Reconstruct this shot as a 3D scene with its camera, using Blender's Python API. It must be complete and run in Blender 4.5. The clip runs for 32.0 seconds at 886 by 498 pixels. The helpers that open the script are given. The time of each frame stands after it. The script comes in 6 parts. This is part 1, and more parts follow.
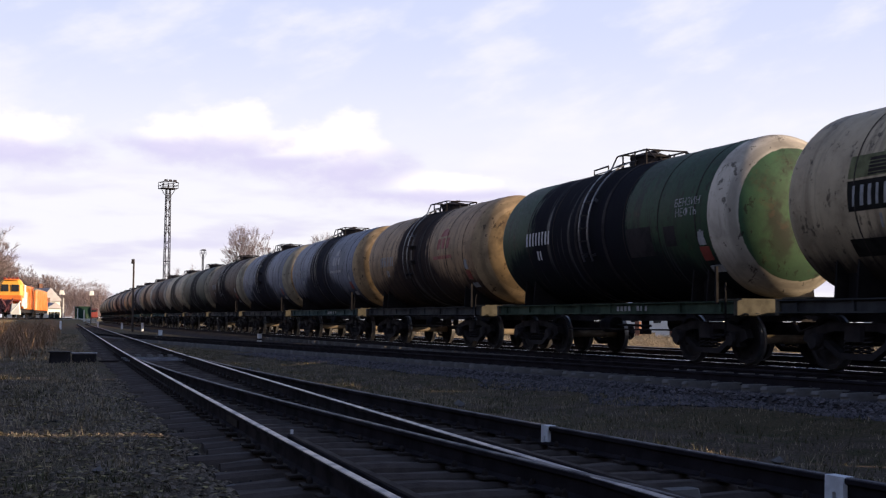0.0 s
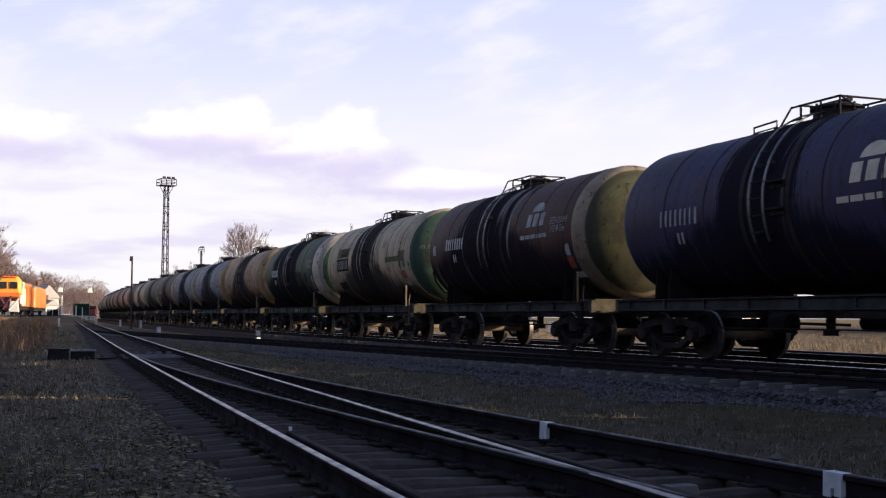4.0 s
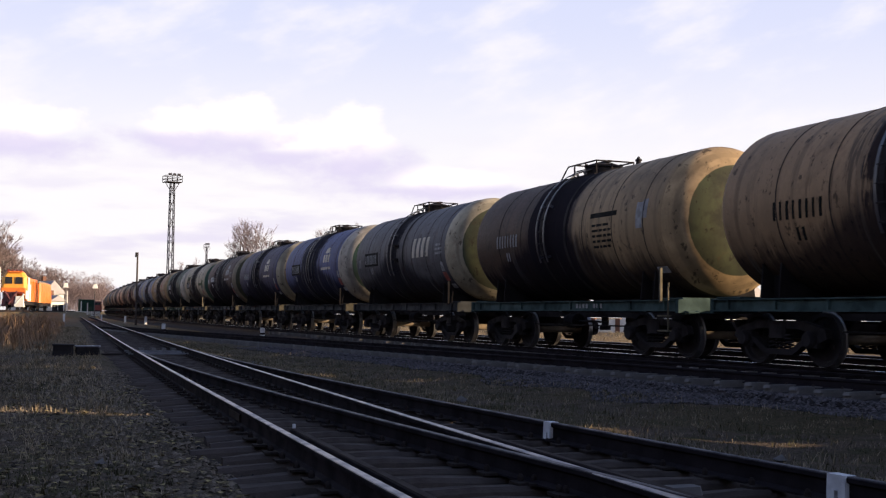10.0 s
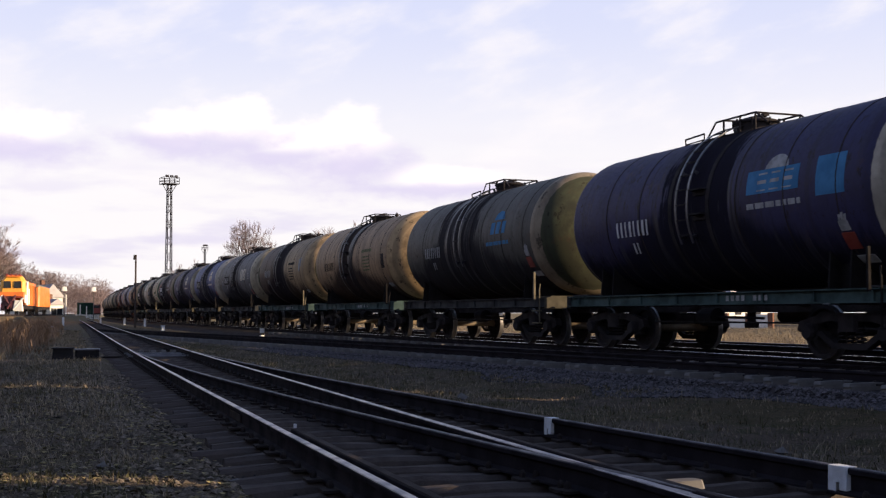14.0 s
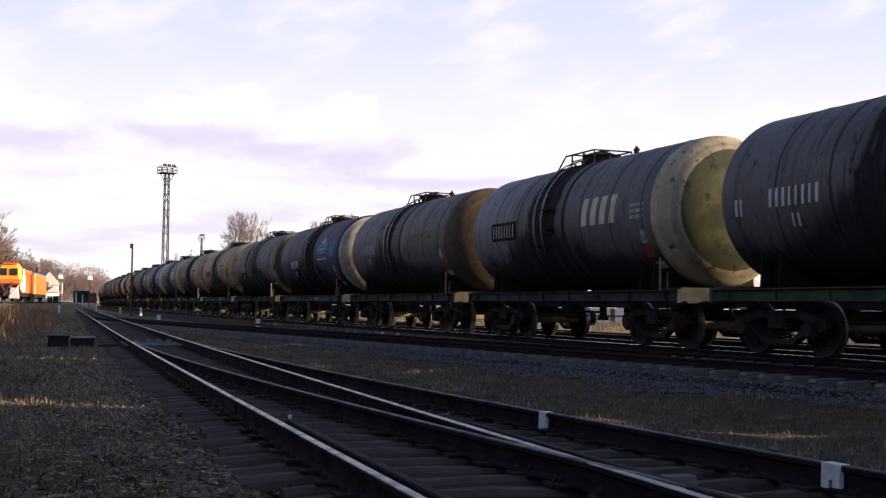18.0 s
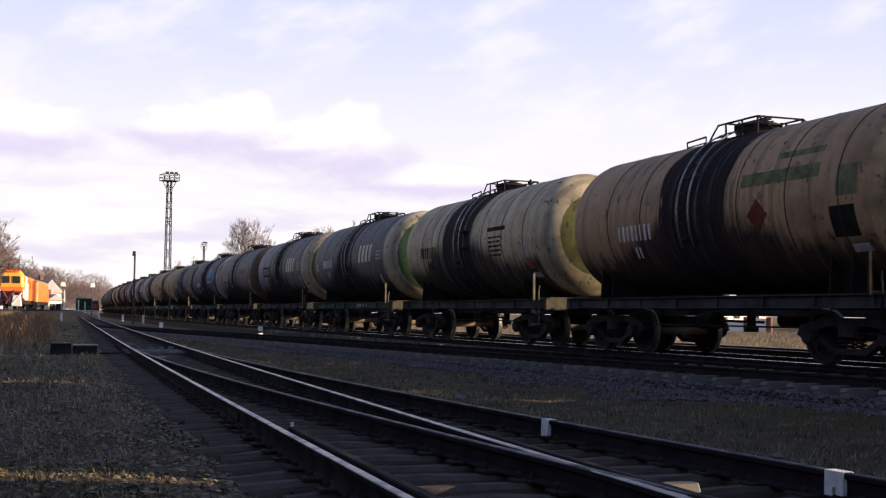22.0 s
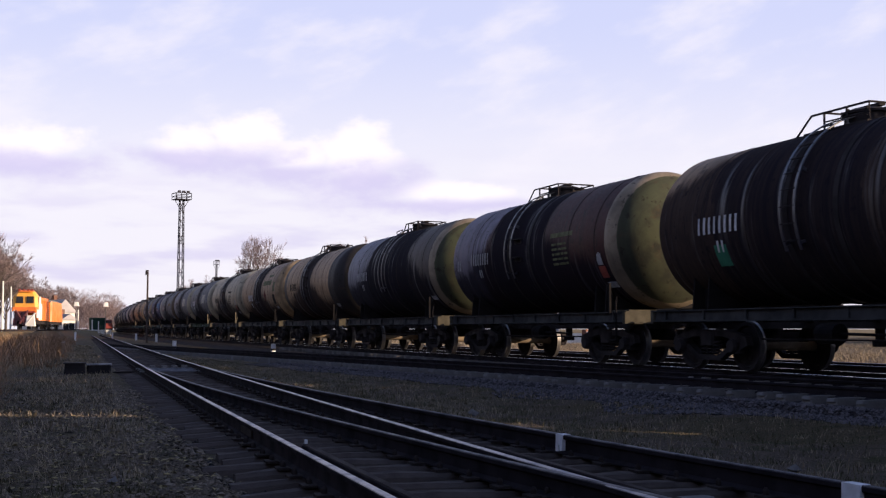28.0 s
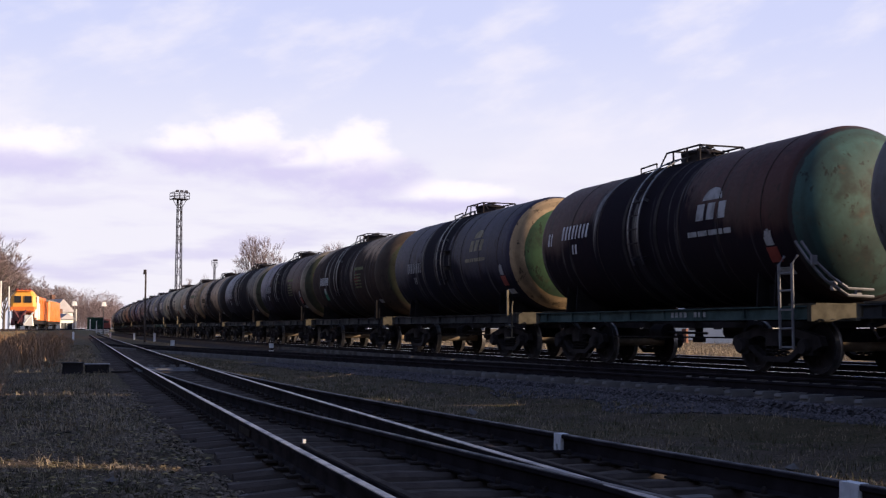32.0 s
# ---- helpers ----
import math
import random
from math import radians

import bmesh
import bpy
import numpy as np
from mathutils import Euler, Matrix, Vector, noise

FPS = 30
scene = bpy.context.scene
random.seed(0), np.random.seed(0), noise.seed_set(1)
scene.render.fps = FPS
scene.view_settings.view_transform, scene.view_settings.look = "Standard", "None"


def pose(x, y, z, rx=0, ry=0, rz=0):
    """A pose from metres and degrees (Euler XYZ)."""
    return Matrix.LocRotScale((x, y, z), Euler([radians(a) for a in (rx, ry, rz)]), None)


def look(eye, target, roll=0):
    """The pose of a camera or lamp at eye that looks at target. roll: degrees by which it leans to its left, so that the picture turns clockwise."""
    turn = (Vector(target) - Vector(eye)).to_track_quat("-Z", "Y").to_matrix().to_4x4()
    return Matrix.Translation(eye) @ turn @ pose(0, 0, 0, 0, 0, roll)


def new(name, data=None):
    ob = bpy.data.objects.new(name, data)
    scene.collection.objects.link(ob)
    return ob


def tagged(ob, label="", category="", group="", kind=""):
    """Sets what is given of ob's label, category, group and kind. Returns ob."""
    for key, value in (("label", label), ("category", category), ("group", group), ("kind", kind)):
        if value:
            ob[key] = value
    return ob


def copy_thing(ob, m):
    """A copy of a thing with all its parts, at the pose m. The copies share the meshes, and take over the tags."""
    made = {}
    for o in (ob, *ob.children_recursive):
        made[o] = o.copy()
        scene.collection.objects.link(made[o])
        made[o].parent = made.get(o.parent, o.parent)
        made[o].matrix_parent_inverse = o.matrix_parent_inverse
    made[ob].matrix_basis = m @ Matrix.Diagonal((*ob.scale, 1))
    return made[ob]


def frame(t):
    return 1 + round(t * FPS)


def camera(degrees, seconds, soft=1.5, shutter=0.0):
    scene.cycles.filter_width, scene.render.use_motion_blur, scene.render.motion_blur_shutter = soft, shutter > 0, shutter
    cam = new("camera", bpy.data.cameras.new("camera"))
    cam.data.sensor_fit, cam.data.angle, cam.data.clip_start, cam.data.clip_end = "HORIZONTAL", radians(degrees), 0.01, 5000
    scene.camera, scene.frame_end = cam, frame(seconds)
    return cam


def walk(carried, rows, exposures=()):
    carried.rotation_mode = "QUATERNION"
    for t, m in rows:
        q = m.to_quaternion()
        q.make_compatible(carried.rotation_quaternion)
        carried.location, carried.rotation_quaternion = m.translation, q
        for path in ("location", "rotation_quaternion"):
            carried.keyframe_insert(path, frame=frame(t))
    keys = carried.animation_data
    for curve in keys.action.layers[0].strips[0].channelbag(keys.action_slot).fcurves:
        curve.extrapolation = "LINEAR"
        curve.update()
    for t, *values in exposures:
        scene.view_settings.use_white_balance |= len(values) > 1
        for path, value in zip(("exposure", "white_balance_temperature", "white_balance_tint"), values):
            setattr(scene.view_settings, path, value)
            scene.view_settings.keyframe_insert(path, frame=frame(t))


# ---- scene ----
# The camera stands beside a yard track, held by hand: it turns a little, its place is fixed.
EYE = (0.0, 0.0, 0.81)
cam = camera(41.68, 32.0, soft=1.25, shutter=0.1)
TURN = (
    (0, 93.475, -0.341, -20.883), (0.5, 93.413, -0.294, -20.784), (1, 93.274, -0.258, -20.574), (1.5, 93.140, -0.411, -20.537),
    (2, 92.935, -0.229, -20.525), (2.5, 92.969, -0.361, -20.577), (3, 93.128, -0.298, -20.809), (3.5, 93.375, -0.216, -20.937),
    (5.5, 93.026, -0.595, -20.926), (6, 93.126, -0.528, -20.980), (6.5, 93.185, -0.585, -21.101), (7, 93.073, -0.684, -21.060),
    (7.5, 92.924, -0.517, -21.097), (8, 92.939, -0.609, -21.047), (8.5, 92.909, -0.535, -20.997), (9, 93.047, -0.499, -21.052),
    (9.5, 93.140, -0.594, -20.930), (10, 93.261, -0.777, -20.733), (10.5, 93.379, -0.788, -20.781), (11, 93.251, -0.648, -20.806),
    (11.5, 93.269, -0.712, -20.709), (12, 93.325, -0.599, -20.753), (12.5, 93.362, -0.662, -20.853), (13, 93.438, -0.680, -20.871),
    (13.5, 93.367, -0.080, -20.758), (14, 93.146, 0.108, -20.770), (14.5, 92.781, 0.159, -20.574), (16.5, 92.067, -0.504, -20.906),
    (17, 92.215, -0.580, -20.772), (17.5, 92.540, -0.821, -20.879), (18, 92.796, -0.648, -20.962), (18.5, 92.981, -0.836, -21.118),
    (19, 93.053, -0.768, -21.167), (19.5, 93.204, -0.769, -21.119), (20, 93.349, -0.688, -21.135), (20.5, 93.329, -0.607, -21.160),
    (21, 93.315, -0.547, -21.126), (21.5, 93.275, -0.662, -21.009), (22, 93.154, -0.601, -20.847), (22.5, 93.118, -0.694, -20.881),
    (23, 93.086, -0.396, -20.848), (23.5, 93.124, -0.322, -20.684), (24, 93.145, -0.210, -20.569), (24.5, 93.064, -0.178, -20.407),
    (25, 93.108, -0.080, -20.380), (25.5, 93.288, -0.168, -20.401), (27.5, 93.785, 0.099, -20.286), (28, 93.922, -0.004, -20.220),
    (28.5, 94.002, -0.057, -20.303), (29, 94.106, 0.026, -20.295), (29.5, 94.060, -0.053, -20.236), (30, 93.928, -0.008, -20.255),
    (30.5, 93.864, 0.073, -20.269), (31, 93.943, 0.058, -20.274), (31.5, 93.976, 0.042, -20.291), (32, 93.890, 0.037, -20.311),
)
walk(cam, [(t, pose(*EYE, rx, ry, rz)) for t, rx, ry, rz in TURN], exposures=[(0, 1.0, 6450, 10), (4, 1.02, 6550, 10), (9, 1.05, 6750, 10), (14, 1.02, 6750, 10), (16.7, 1.20, 6850, 10), (18.4, 1.08, 6800, 10), (23, 1.05, 6700, 10), (26, 0.98, 6450, 12), (28, 0.92, 6370, 15), (32, 0.89, 6320, 15)])

# ---- plan: Y runs along the train's line, X to its far side, z = 0 is the top of the main line's rails ----
SPEED, PITCH = 7.39, 12.02
MAIN_X, MAIN_K = 14.05, 1.5e-4
NEAR_Z = -0.22
GROUND_Z = -0.44


def main_x(y):
    return MAIN_X + MAIN_K * max(0.0, y - 30.0) ** 2


def near_x(y):
    return 2.6645 + 0.04105 * y + 1.19e-4 * y * y - 1.256e-4 * max(0.0, y - 50.0) ** 2


def branch_x(y):
    return near_x(y) + 0.0018 * max(0.0, 36.0 - y) ** 2


def cross_x(y):
    line = 13.85 - 0.088 * y
    return max(line, near_x(y)) + 0.25 * math.exp(-abs(line - near_x(y)) / 0.6)


# ---- world and sun ----
SUN_TURN, SUN_UP = 60.0, 14.2
sun_way = Vector((math.sin(radians(SUN_TURN)), -math.cos(radians(SUN_TURN)), math.tan(radians(SUN_UP))))


class Nodes:
    """Short hand for a node tree."""

    def __init__(self, tree):
        self.t = tree
        tree.nodes.clear()

    def add(self, kind, ins=()):
        n = self.t.nodes.new(kind)
        for k, v in dict(ins).items():
            self.put(n.inputs[k], v)
        return n

    def put(self, socket, v):
        if hasattr(v, "is_output"):
            self.t.links.new(v, socket)
        elif isinstance(v, tuple) and len(v) == 3 and socket.type == "RGBA":
            socket.default_value = (*v, 1)
        else:
            socket.default_value = v

    def math(self, op, a, b=0.0, c=0.0, clamp=False):
        n = self.add("ShaderNodeMath", {0: a, 1: b, 2: c})
        n.operation, n.use_clamp = op, clamp
        return n.outputs[0]

    def mix(self, f, a, b, blend="MIX"):
        n = self.t.nodes.new("ShaderNodeMix")
        n.data_type, n.blend_type = "RGBA", blend
        for k, v in ((0, f), (6, a), (7, b)):
            self.put(n.inputs[k], v)
        return n.outputs[2]

    def ramp(self, v, lo, hi, a=0.0, b=1.0):
        n = self.add("ShaderNodeMapRange", {0: v, 1: lo, 2: hi, 3: a, 4: b})
        n.interpolation_type = "SMOOTHSTEP"
        return n.outputs[0]

    def noise(self, vec, scale, detail=4.0, rough=0.55, out=0):
        return self.add("ShaderNodeTexNoise", {"Vector": vec, "Scale": scale, "Detail": detail, "Roughness": rough}).outputs[out]

    def scaled(self, vec, s):
        n = self.add("ShaderNodeVectorMath", {0: vec, 1: s})
        n.operation = "MULTIPLY"
        return n.outputs[0]


def sky():
    world = bpy.data.worlds.new("sky")
    scene.world = world
    world.use_nodes = True
    n = Nodes(world.node_tree)
    tex = n.add("ShaderNodeTexSky")
    tex.sky_type, tex.sun_disc = "NISHITA", False
    tex.sun_elevation, tex.sun_rotation = radians(SUN_UP), radians(180 - SUN_TURN)
    tex.air_density, tex.dust_density, tex.ozone_density = 1.0, 0.6, 2.0
    way = n.add("ShaderNodeTexCoord").outputs["Generated"]
    x, y, z = n.add("ShaderNodeSeparateXYZ", {0: way}).outputs
    turn = n.math("ARCTAN2", x, y)
    flat = n.add("ShaderNodeCombineXYZ", {0: turn, 1: n.math("MULTIPLY", z, 1.8), 2: 0.0}).outputs[0]
    curl = n.math("SUBTRACT", n.noise(flat, 22.0, 6.0, 0.6), 0.5)
    # a row of small heap clouds low over the yard
    puff, under = 0.0, 0.0
    for at, up, wide, high in HEAPS:
        v = n.math("DIVIDE", n.math("SUBTRACT", z, up), high)
        u = n.math("DIVIDE", n.math("SUBTRACT", turn, at), wide)
        d = n.math("ADD", n.math("SQRT", n.math("ADD", n.math("MULTIPLY", u, u), n.math("MULTIPLY", v, v))), n.math("MULTIPLY", curl, 1.9))
        one = n.ramp(d, 1.2, 0.5)
        puff = n.math("MAXIMUM", puff, one)
        under = n.math("MAXIMUM", under, n.math("MULTIPLY", n.ramp(d, 2.1, 0.9), n.ramp(n.math("ADD", v, curl), 0.0, -0.8)))
    # broken layers near the horizon and thin slanting veils above
    layer_at = n.add("ShaderNodeCombineXYZ", {0: turn, 1: n.math("MULTIPLY", z, 5.0), 2: 3.0}).outputs[0]
    layer = n.math("MULTIPLY", n.ramp(n.noise(layer_at, 9.0, 5.0, 0.5), 0.45, 0.68), n.ramp(z, 0.17, 0.05))
    veil_at = n.add("ShaderNodeCombineXYZ", {0: n.math("ADD", turn, n.math("MULTIPLY", z, 1.6)), 1: n.math("MULTIPLY", n.math("SUBTRACT", z, n.math("MULTIPLY", turn, 0.4)), 3.0), 2: 2.0}).outputs[0]
    veil = n.math("MULTIPLY", n.ramp(n.noise(veil_at, 6.0, 6.0, 0.55), 0.46, 0.72), n.ramp(z, 0.5, 0.2))
    haze = n.mix(n.ramp(z, 0.10, 0.27), (0.97, 0.95, 1.0), (0.70, 0.75, 1.0))
    c = n.mix(n.math("MULTIPLY", veil, 0.75), haze, (1.0, 0.97, 1.02))
    c = n.mix(n.math("MULTIPLY", layer, 0.8), c, (0.76, 0.72, 0.93))
    c = n.mix(n.math("MULTIPLY", puff, 0.9), c, (1.16, 1.10, 1.10))
    c = n.mix(n.math("MULTIPLY", under, 0.75), c, (0.70, 0.64, 0.92))
    thick = n.ramp(z, 0.62, 0.26, 0.05, 0.97)
    both = n.mix(thick, n.scaled(tex.outputs[0], (1.70, 1.66, 1.92)), n.scaled(c, (CLOUD, CLOUD, CLOUD)))
    bg = n.add("ShaderNodeBackground", {0: both, 1: SKY})
    n.t.links.new(bg.outputs[0], n.add("ShaderNodeOutputWorld").inputs[0])


# heap clouds: bearing from the train's line and height, both as slopes, and their half sizes
HEAPS = ((0.010, 0.149, 0.044, 0.019), (0.136, 0.155, 0.034, 0.016), (0.184, 0.160, 0.036, 0.023), (0.228, 0.146, 0.040, 0.016), (0.276, 0.150, 0.040, 0.029), (0.36, 0.115, 0.05, 0.012))
SKY, CLOUD = 0.06, 8.4
sky()
sun_data = bpy.data.lights.new("sun", "SUN")
sun_data.energy, sun_data.angle, sun_data.color = 5.0, radians(0.5), (1.0, 0.78, 0.53)
new("sun", sun_data).matrix_world = look(sun_way * 100, (0, 0, 0))


# ---- materials ----
def material(name):
    m = bpy.data.materials.new(name)
    m.use_nodes = True
    n = Nodes(m.node_tree)
    shader = n.add("ShaderNodeBsdfPrincipled")
    n.t.links.new(shader.outputs[0], n.add("ShaderNodeOutputMaterial").inputs[0])
    return m, n, shader


def bump(n, shader, height, strength=0.3, distance=0.02):
    b = n.add("ShaderNodeBump", {"Height": height, "Strength": strength, "Distance": distance})
    n.put(shader.inputs["Normal"], b.outputs[0])


def plain(name, colour, rough=0.6, metal=0.0, scale=3.0, amount=0.35, grain=40.0, relief=0.25, gloss=0.5):
    """A worn surface: broad stains, fine grain and a little relief."""
    m, n, s = material(name)
    at = n.add("ShaderNodeTexCoord").outputs["Object"]
    rnd = n.add("ShaderNodeObjectInfo").outputs["Random"]
    broad = n.ramp(n.noise(at, scale, 5.0), 0.35, 0.7)
    fine = n.noise(at, grain, 3.0)
    dark = tuple(c * (1 - amount) for c in colour)
    c = n.mix(broad, colour, dark)
    c = n.mix(n.math("MULTIPLY", fine, 0.5), c, tuple(v * 0.6 for v in colour))
    c = n.mix(n.math("MULTIPLY", rnd, 0.25), c, tuple(v * 0.7 for v in colour))
    n.put(s.inputs["Base Color"], c)
    n.put(s.inputs["Roughness"], n.ramp(broad, 0.0, 1.0, rough, min(1.0, rough + 0.2)))
    s.inputs["Metallic"].default_value = metal
    s.inputs["Specular IOR Level"].default_value = 0.04 if rough > 0.54 and metal == 0.0 else gloss
    bump(n, s, fine, relief, 0.01)
    return m


RUST = plain("rusty_steel", (0.045, 0.036, 0.034), 0.75, 0.0, 2.0, 0.5)
BLACK = plain("grimy_black_steel", (0.035, 0.031, 0.033), 0.65, 0.0, 3.0, 0.4)
SADDLE = plain("sooty_cradle_steel", (0.020, 0.018, 0.019), 0.8, 0.0, 3.0, 0.4)
WETSTEEL = plain("oil_wet_steel", (0.030, 0.029, 0.042), 0.36, 0.0, 2.2, 0.5, 20.0, 0.15, 0.9)
RAILSIDE = plain("rail_web_steel", (0.026, 0.022, 0.026), 0.85, 0.0, 3.0, 0.5)
BRIGHT = plain("polished_rail_steel", (0.24, 0.24, 0.27), 0.32, 0.9, 6.0, 0.3)
MAINHEAD = plain("train_polished_steel", (0.62, 0.62, 0.64), 0.18, 0.95, 6.0, 0.2)
# dusty axle, with sunlight under the wagons brightened into its colour
AXLE = plain("sunlit_dusty_steel", (0.24, 0.185, 0.13), 0.7, 0.0, 4.0, 0.4)
DULLHEAD = plain("dull_rail_head", (0.085, 0.078, 0.088), 0.55, 0.6, 6.0, 0.4)
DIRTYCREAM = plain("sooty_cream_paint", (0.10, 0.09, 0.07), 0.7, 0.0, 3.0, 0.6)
SIGNCREAM = plain("cream_sign_paint", (0.58, 0.53, 0.44), 0.6, 0.0, 4.0, 0.3)
TREAD = plain("worn_wheel_steel", (0.28, 0.26, 0.25), 0.35, 0.8, 6.0, 0.4)
CONCRETE = plain("weathered_concrete", (0.165, 0.155, 0.152), 0.9, 0.0, 4.0, 0.35)
OLDWOOD = plain("old_sleeper_wood", (0.092, 0.076, 0.070), 0.9, 0.0, 5.0, 0.5, 60.0, 0.6)
WHITE = plain("chipped_white_paint", (0.78, 0.78, 0.80), 0.6, 0.0, 9.0, 0.25)
ORANGE = plain("orange_enamel", (0.80, 0.20, 0.03), 0.45, 0.0, 1.0, 0.2)
YELLOW = plain("yellow_enamel", (0.80, 0.38, 0.05), 0.45, 0.0, 1.0, 0.2)
GLASS_DARK = plain("dark_window_glass", (0.02, 0.022, 0.025), 0.1, 0.0, 1.0, 0.1)
TEAL = plain("teal_frame_paint", (0.062, 0.098, 0.098), 0.6, 0.0, 2.5, 0.6)
GREYFRAME = plain("grey_frame_paint", (0.052, 0.054, 0.058), 0.6, 0.0, 2.5, 0.5)
GREENFRAME = plain("green_frame_paint", (0.050, 0.075, 0.054), 0.6, 0.0, 2.5, 0.5)
CREAM = plain("dirty_cream_paint", (0.28, 0.25, 0.18), 0.7, 0.0, 3.0, 0.5)
POSTPAINT = plain("grimy_post_paint", (0.19, 0.165, 0.12), 0.7, 0.0, 3.0, 0.6)
RED = plain("red_paint", (0.25, 0.035, 0.022), 0.5, 0.0, 3.0, 0.3)
LETTER = plain("faded_white_lettering", (0.36, 0.36, 0.37), 0.7, 0.0, 6.0, 0.5)
GREYSTEEL = plain("grey_galvanised_steel", (0.20, 0.20, 0.22), 0.55, 0.3, 3.0, 0.4)
GREENPATCH = plain("green_patch_paint", (0.05, 0.20, 0.13), 0.6, 0.0, 3.0, 0.3)
BLUEPATCH = plain("blue_patch_paint", (0.06, 0.20, 0.38), 0.6, 0.0, 3.0, 0.3)
GOLD = plain("ochre_letter_paint", (0.55, 0.36, 0.12), 0.6, 0.0, 5.0, 0.4)
BRICK = plain("red_brick_wall", (0.20, 0.105, 0.075), 0.85, 0.0, 0.8, 0.3)
PLASTER = plain("white_plaster", (0.76, 0.74, 0.70), 0.85, 0.0, 0.6, 0.15)
ROOF = plain("grey_roofing", (0.46, 0.43, 0.44), 0.7, 0.0, 0.6, 0.3)
BARK = plain("grey_bark", (0.12, 0.10, 0.09), 0.9, 0.0, 2.0, 0.4)
BOLD = plain("white_number_paint", (0.62, 0.62, 0.64), 0.7, 0.0, 6.0, 0.4)
MASTSTEEL = plain("dark_mast_steel", (0.055, 0.055, 0.07), 0.6, 0.0, 3.0, 0.4)
HUTGREEN = plain("dark_green_boards", (0.022, 0.05, 0.038), 0.7, 0.0, 1.0, 0.3)
MAROON = plain("maroon_machinery_paint", (0.11, 0.025, 0.028), 0.5, 0.0, 2.0, 0.5)
TWIG = plain("bare_twigs", (0.23, 0.175, 0.175), 0.9, 0.0, 0.4, 0.3)


def tank_paint(name, body, dome, ring, stain=0.8, patch=None, centre=0.1, width=1.5, ring_at=4.6, ring_r=1.32, belly_up=0.0, left=None, soot=1.0):
    """Tank paint: body colour, a coloured ring and dome at the ends, spilled oil down the middle, a shade-darkened oily
    belly, grime and runs.
    """
    m, n, s = material(name)
    at = n.add("ShaderNodeTexCoord").outputs["Object"]
    rnd = n.add("ShaderNodeObjectInfo").outputs["Random"]
    x, y, z = n.add("ShaderNodeSeparateXYZ", {0: at}).outputs
    shift = n.add("ShaderNodeVectorMath", {0: at, 1: n.add("ShaderNodeCombineXYZ", {0: n.math("MULTIPLY", rnd, 40.0)}).outputs[0]}).outputs[0]
    blot = n.noise(shift, 0.9, 6.0, 0.6)
    fine = n.noise(shift, 14.0, 4.0)
    runs = n.noise(n.scaled(shift, (1.0, 7.0, 0.5)), 1.0, 5.0, 0.65)
    course = n.noise(n.add("ShaderNodeCombineXYZ", {0: n.math("MULTIPLY", rnd, 9.0), 1: n.math("FLOOR", n.math("DIVIDE", y, 1.62)), 2: 0.5}).outputs[0], 1.7, 0.0)
    drips = n.noise(n.scaled(shift, (0.45, 5.0, 0.45)), 1.0, 5.0, 0.7)
    far = n.math("MAXIMUM", n.math("MULTIPLY", y, -1.0), n.math("SUBTRACT", y, 0.32))
    wob = n.math("MULTIPLY", n.math("SUBTRACT", n.noise(shift, 6.0), 0.5), 0.05)
    r = n.math("SQRT", n.math("ADD", n.math("MULTIPLY", x, x), n.math("MULTIPLY", z, z)))
    in_ring = n.ramp(n.math("ADD", far, wob), ring_at, ring_at + 0.02)
    in_dome = n.math("MULTIPLY", n.ramp(n.math("ABSOLUTE", y), 4.9, 4.92), n.ramp(n.math("ADD", r, wob), ring_r, ring_r - 0.02))
    c = n.mix(in_ring, body, ring)
    c = n.mix(in_dome, c, dome)
    if patch:
        py = n.math("MULTIPLY", n.ramp(y, -5.0, -4.95), n.ramp(y, -0.9, -1.1))
        c = n.mix(n.math("MULTIPLY", py, n.math("SUBTRACT", 1.0, in_ring)), c, patch)
    if left:
        c = n.mix(n.ramp(n.math("ADD", n.math("ADD", y, n.math("MULTIPLY", n.math("SUBTRACT", blot, 0.5), 1.0)), n.math("MULTIPLY", z, 0.3)), 2.3, 2.6), c, left)
    c = n.mix(n.ramp(course, 0.35, 0.65, 0.0, 0.25), c, n.mix(0.55, c, (0.05, 0.045, 0.04)))
    # oil spilled from the hatch, with ragged edges; over the belly it also paints in shade
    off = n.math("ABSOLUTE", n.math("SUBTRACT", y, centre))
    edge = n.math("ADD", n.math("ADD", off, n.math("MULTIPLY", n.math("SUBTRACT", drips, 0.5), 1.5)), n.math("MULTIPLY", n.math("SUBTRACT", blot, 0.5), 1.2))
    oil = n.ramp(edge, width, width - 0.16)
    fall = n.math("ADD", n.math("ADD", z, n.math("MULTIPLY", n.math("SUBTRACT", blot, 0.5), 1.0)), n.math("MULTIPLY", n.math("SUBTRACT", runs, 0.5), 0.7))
    belly_dark = n.ramp(n.math("ADD", fall, n.math("MULTIPLY", n.ramp(off, width - 0.4, width + 2.2), 0.75)), 0.20 + belly_up, -0.35 + belly_up)
    oil = n.math("MULTIPLY", n.math("MAXIMUM", oil, n.math("MULTIPLY", belly_dark, 0.92)), stain)
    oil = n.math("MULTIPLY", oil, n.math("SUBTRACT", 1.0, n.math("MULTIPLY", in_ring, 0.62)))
    grime = n.math("MULTIPLY", n.ramp(blot, 0.48, 0.66), 0.5)
    streak = n.math("MULTIPLY", n.math("MULTIPLY", n.ramp(drips, 0.53, 0.61), 0.95), n.ramp(off, width + 2.4, width, 0.35, 1.0))
    # drips under the seams
    seam = n.math("ABSOLUTE", n.math("SUBTRACT", n.math("MODULO", n.math("ADD", y, 8.35), 1.6), 0.8))
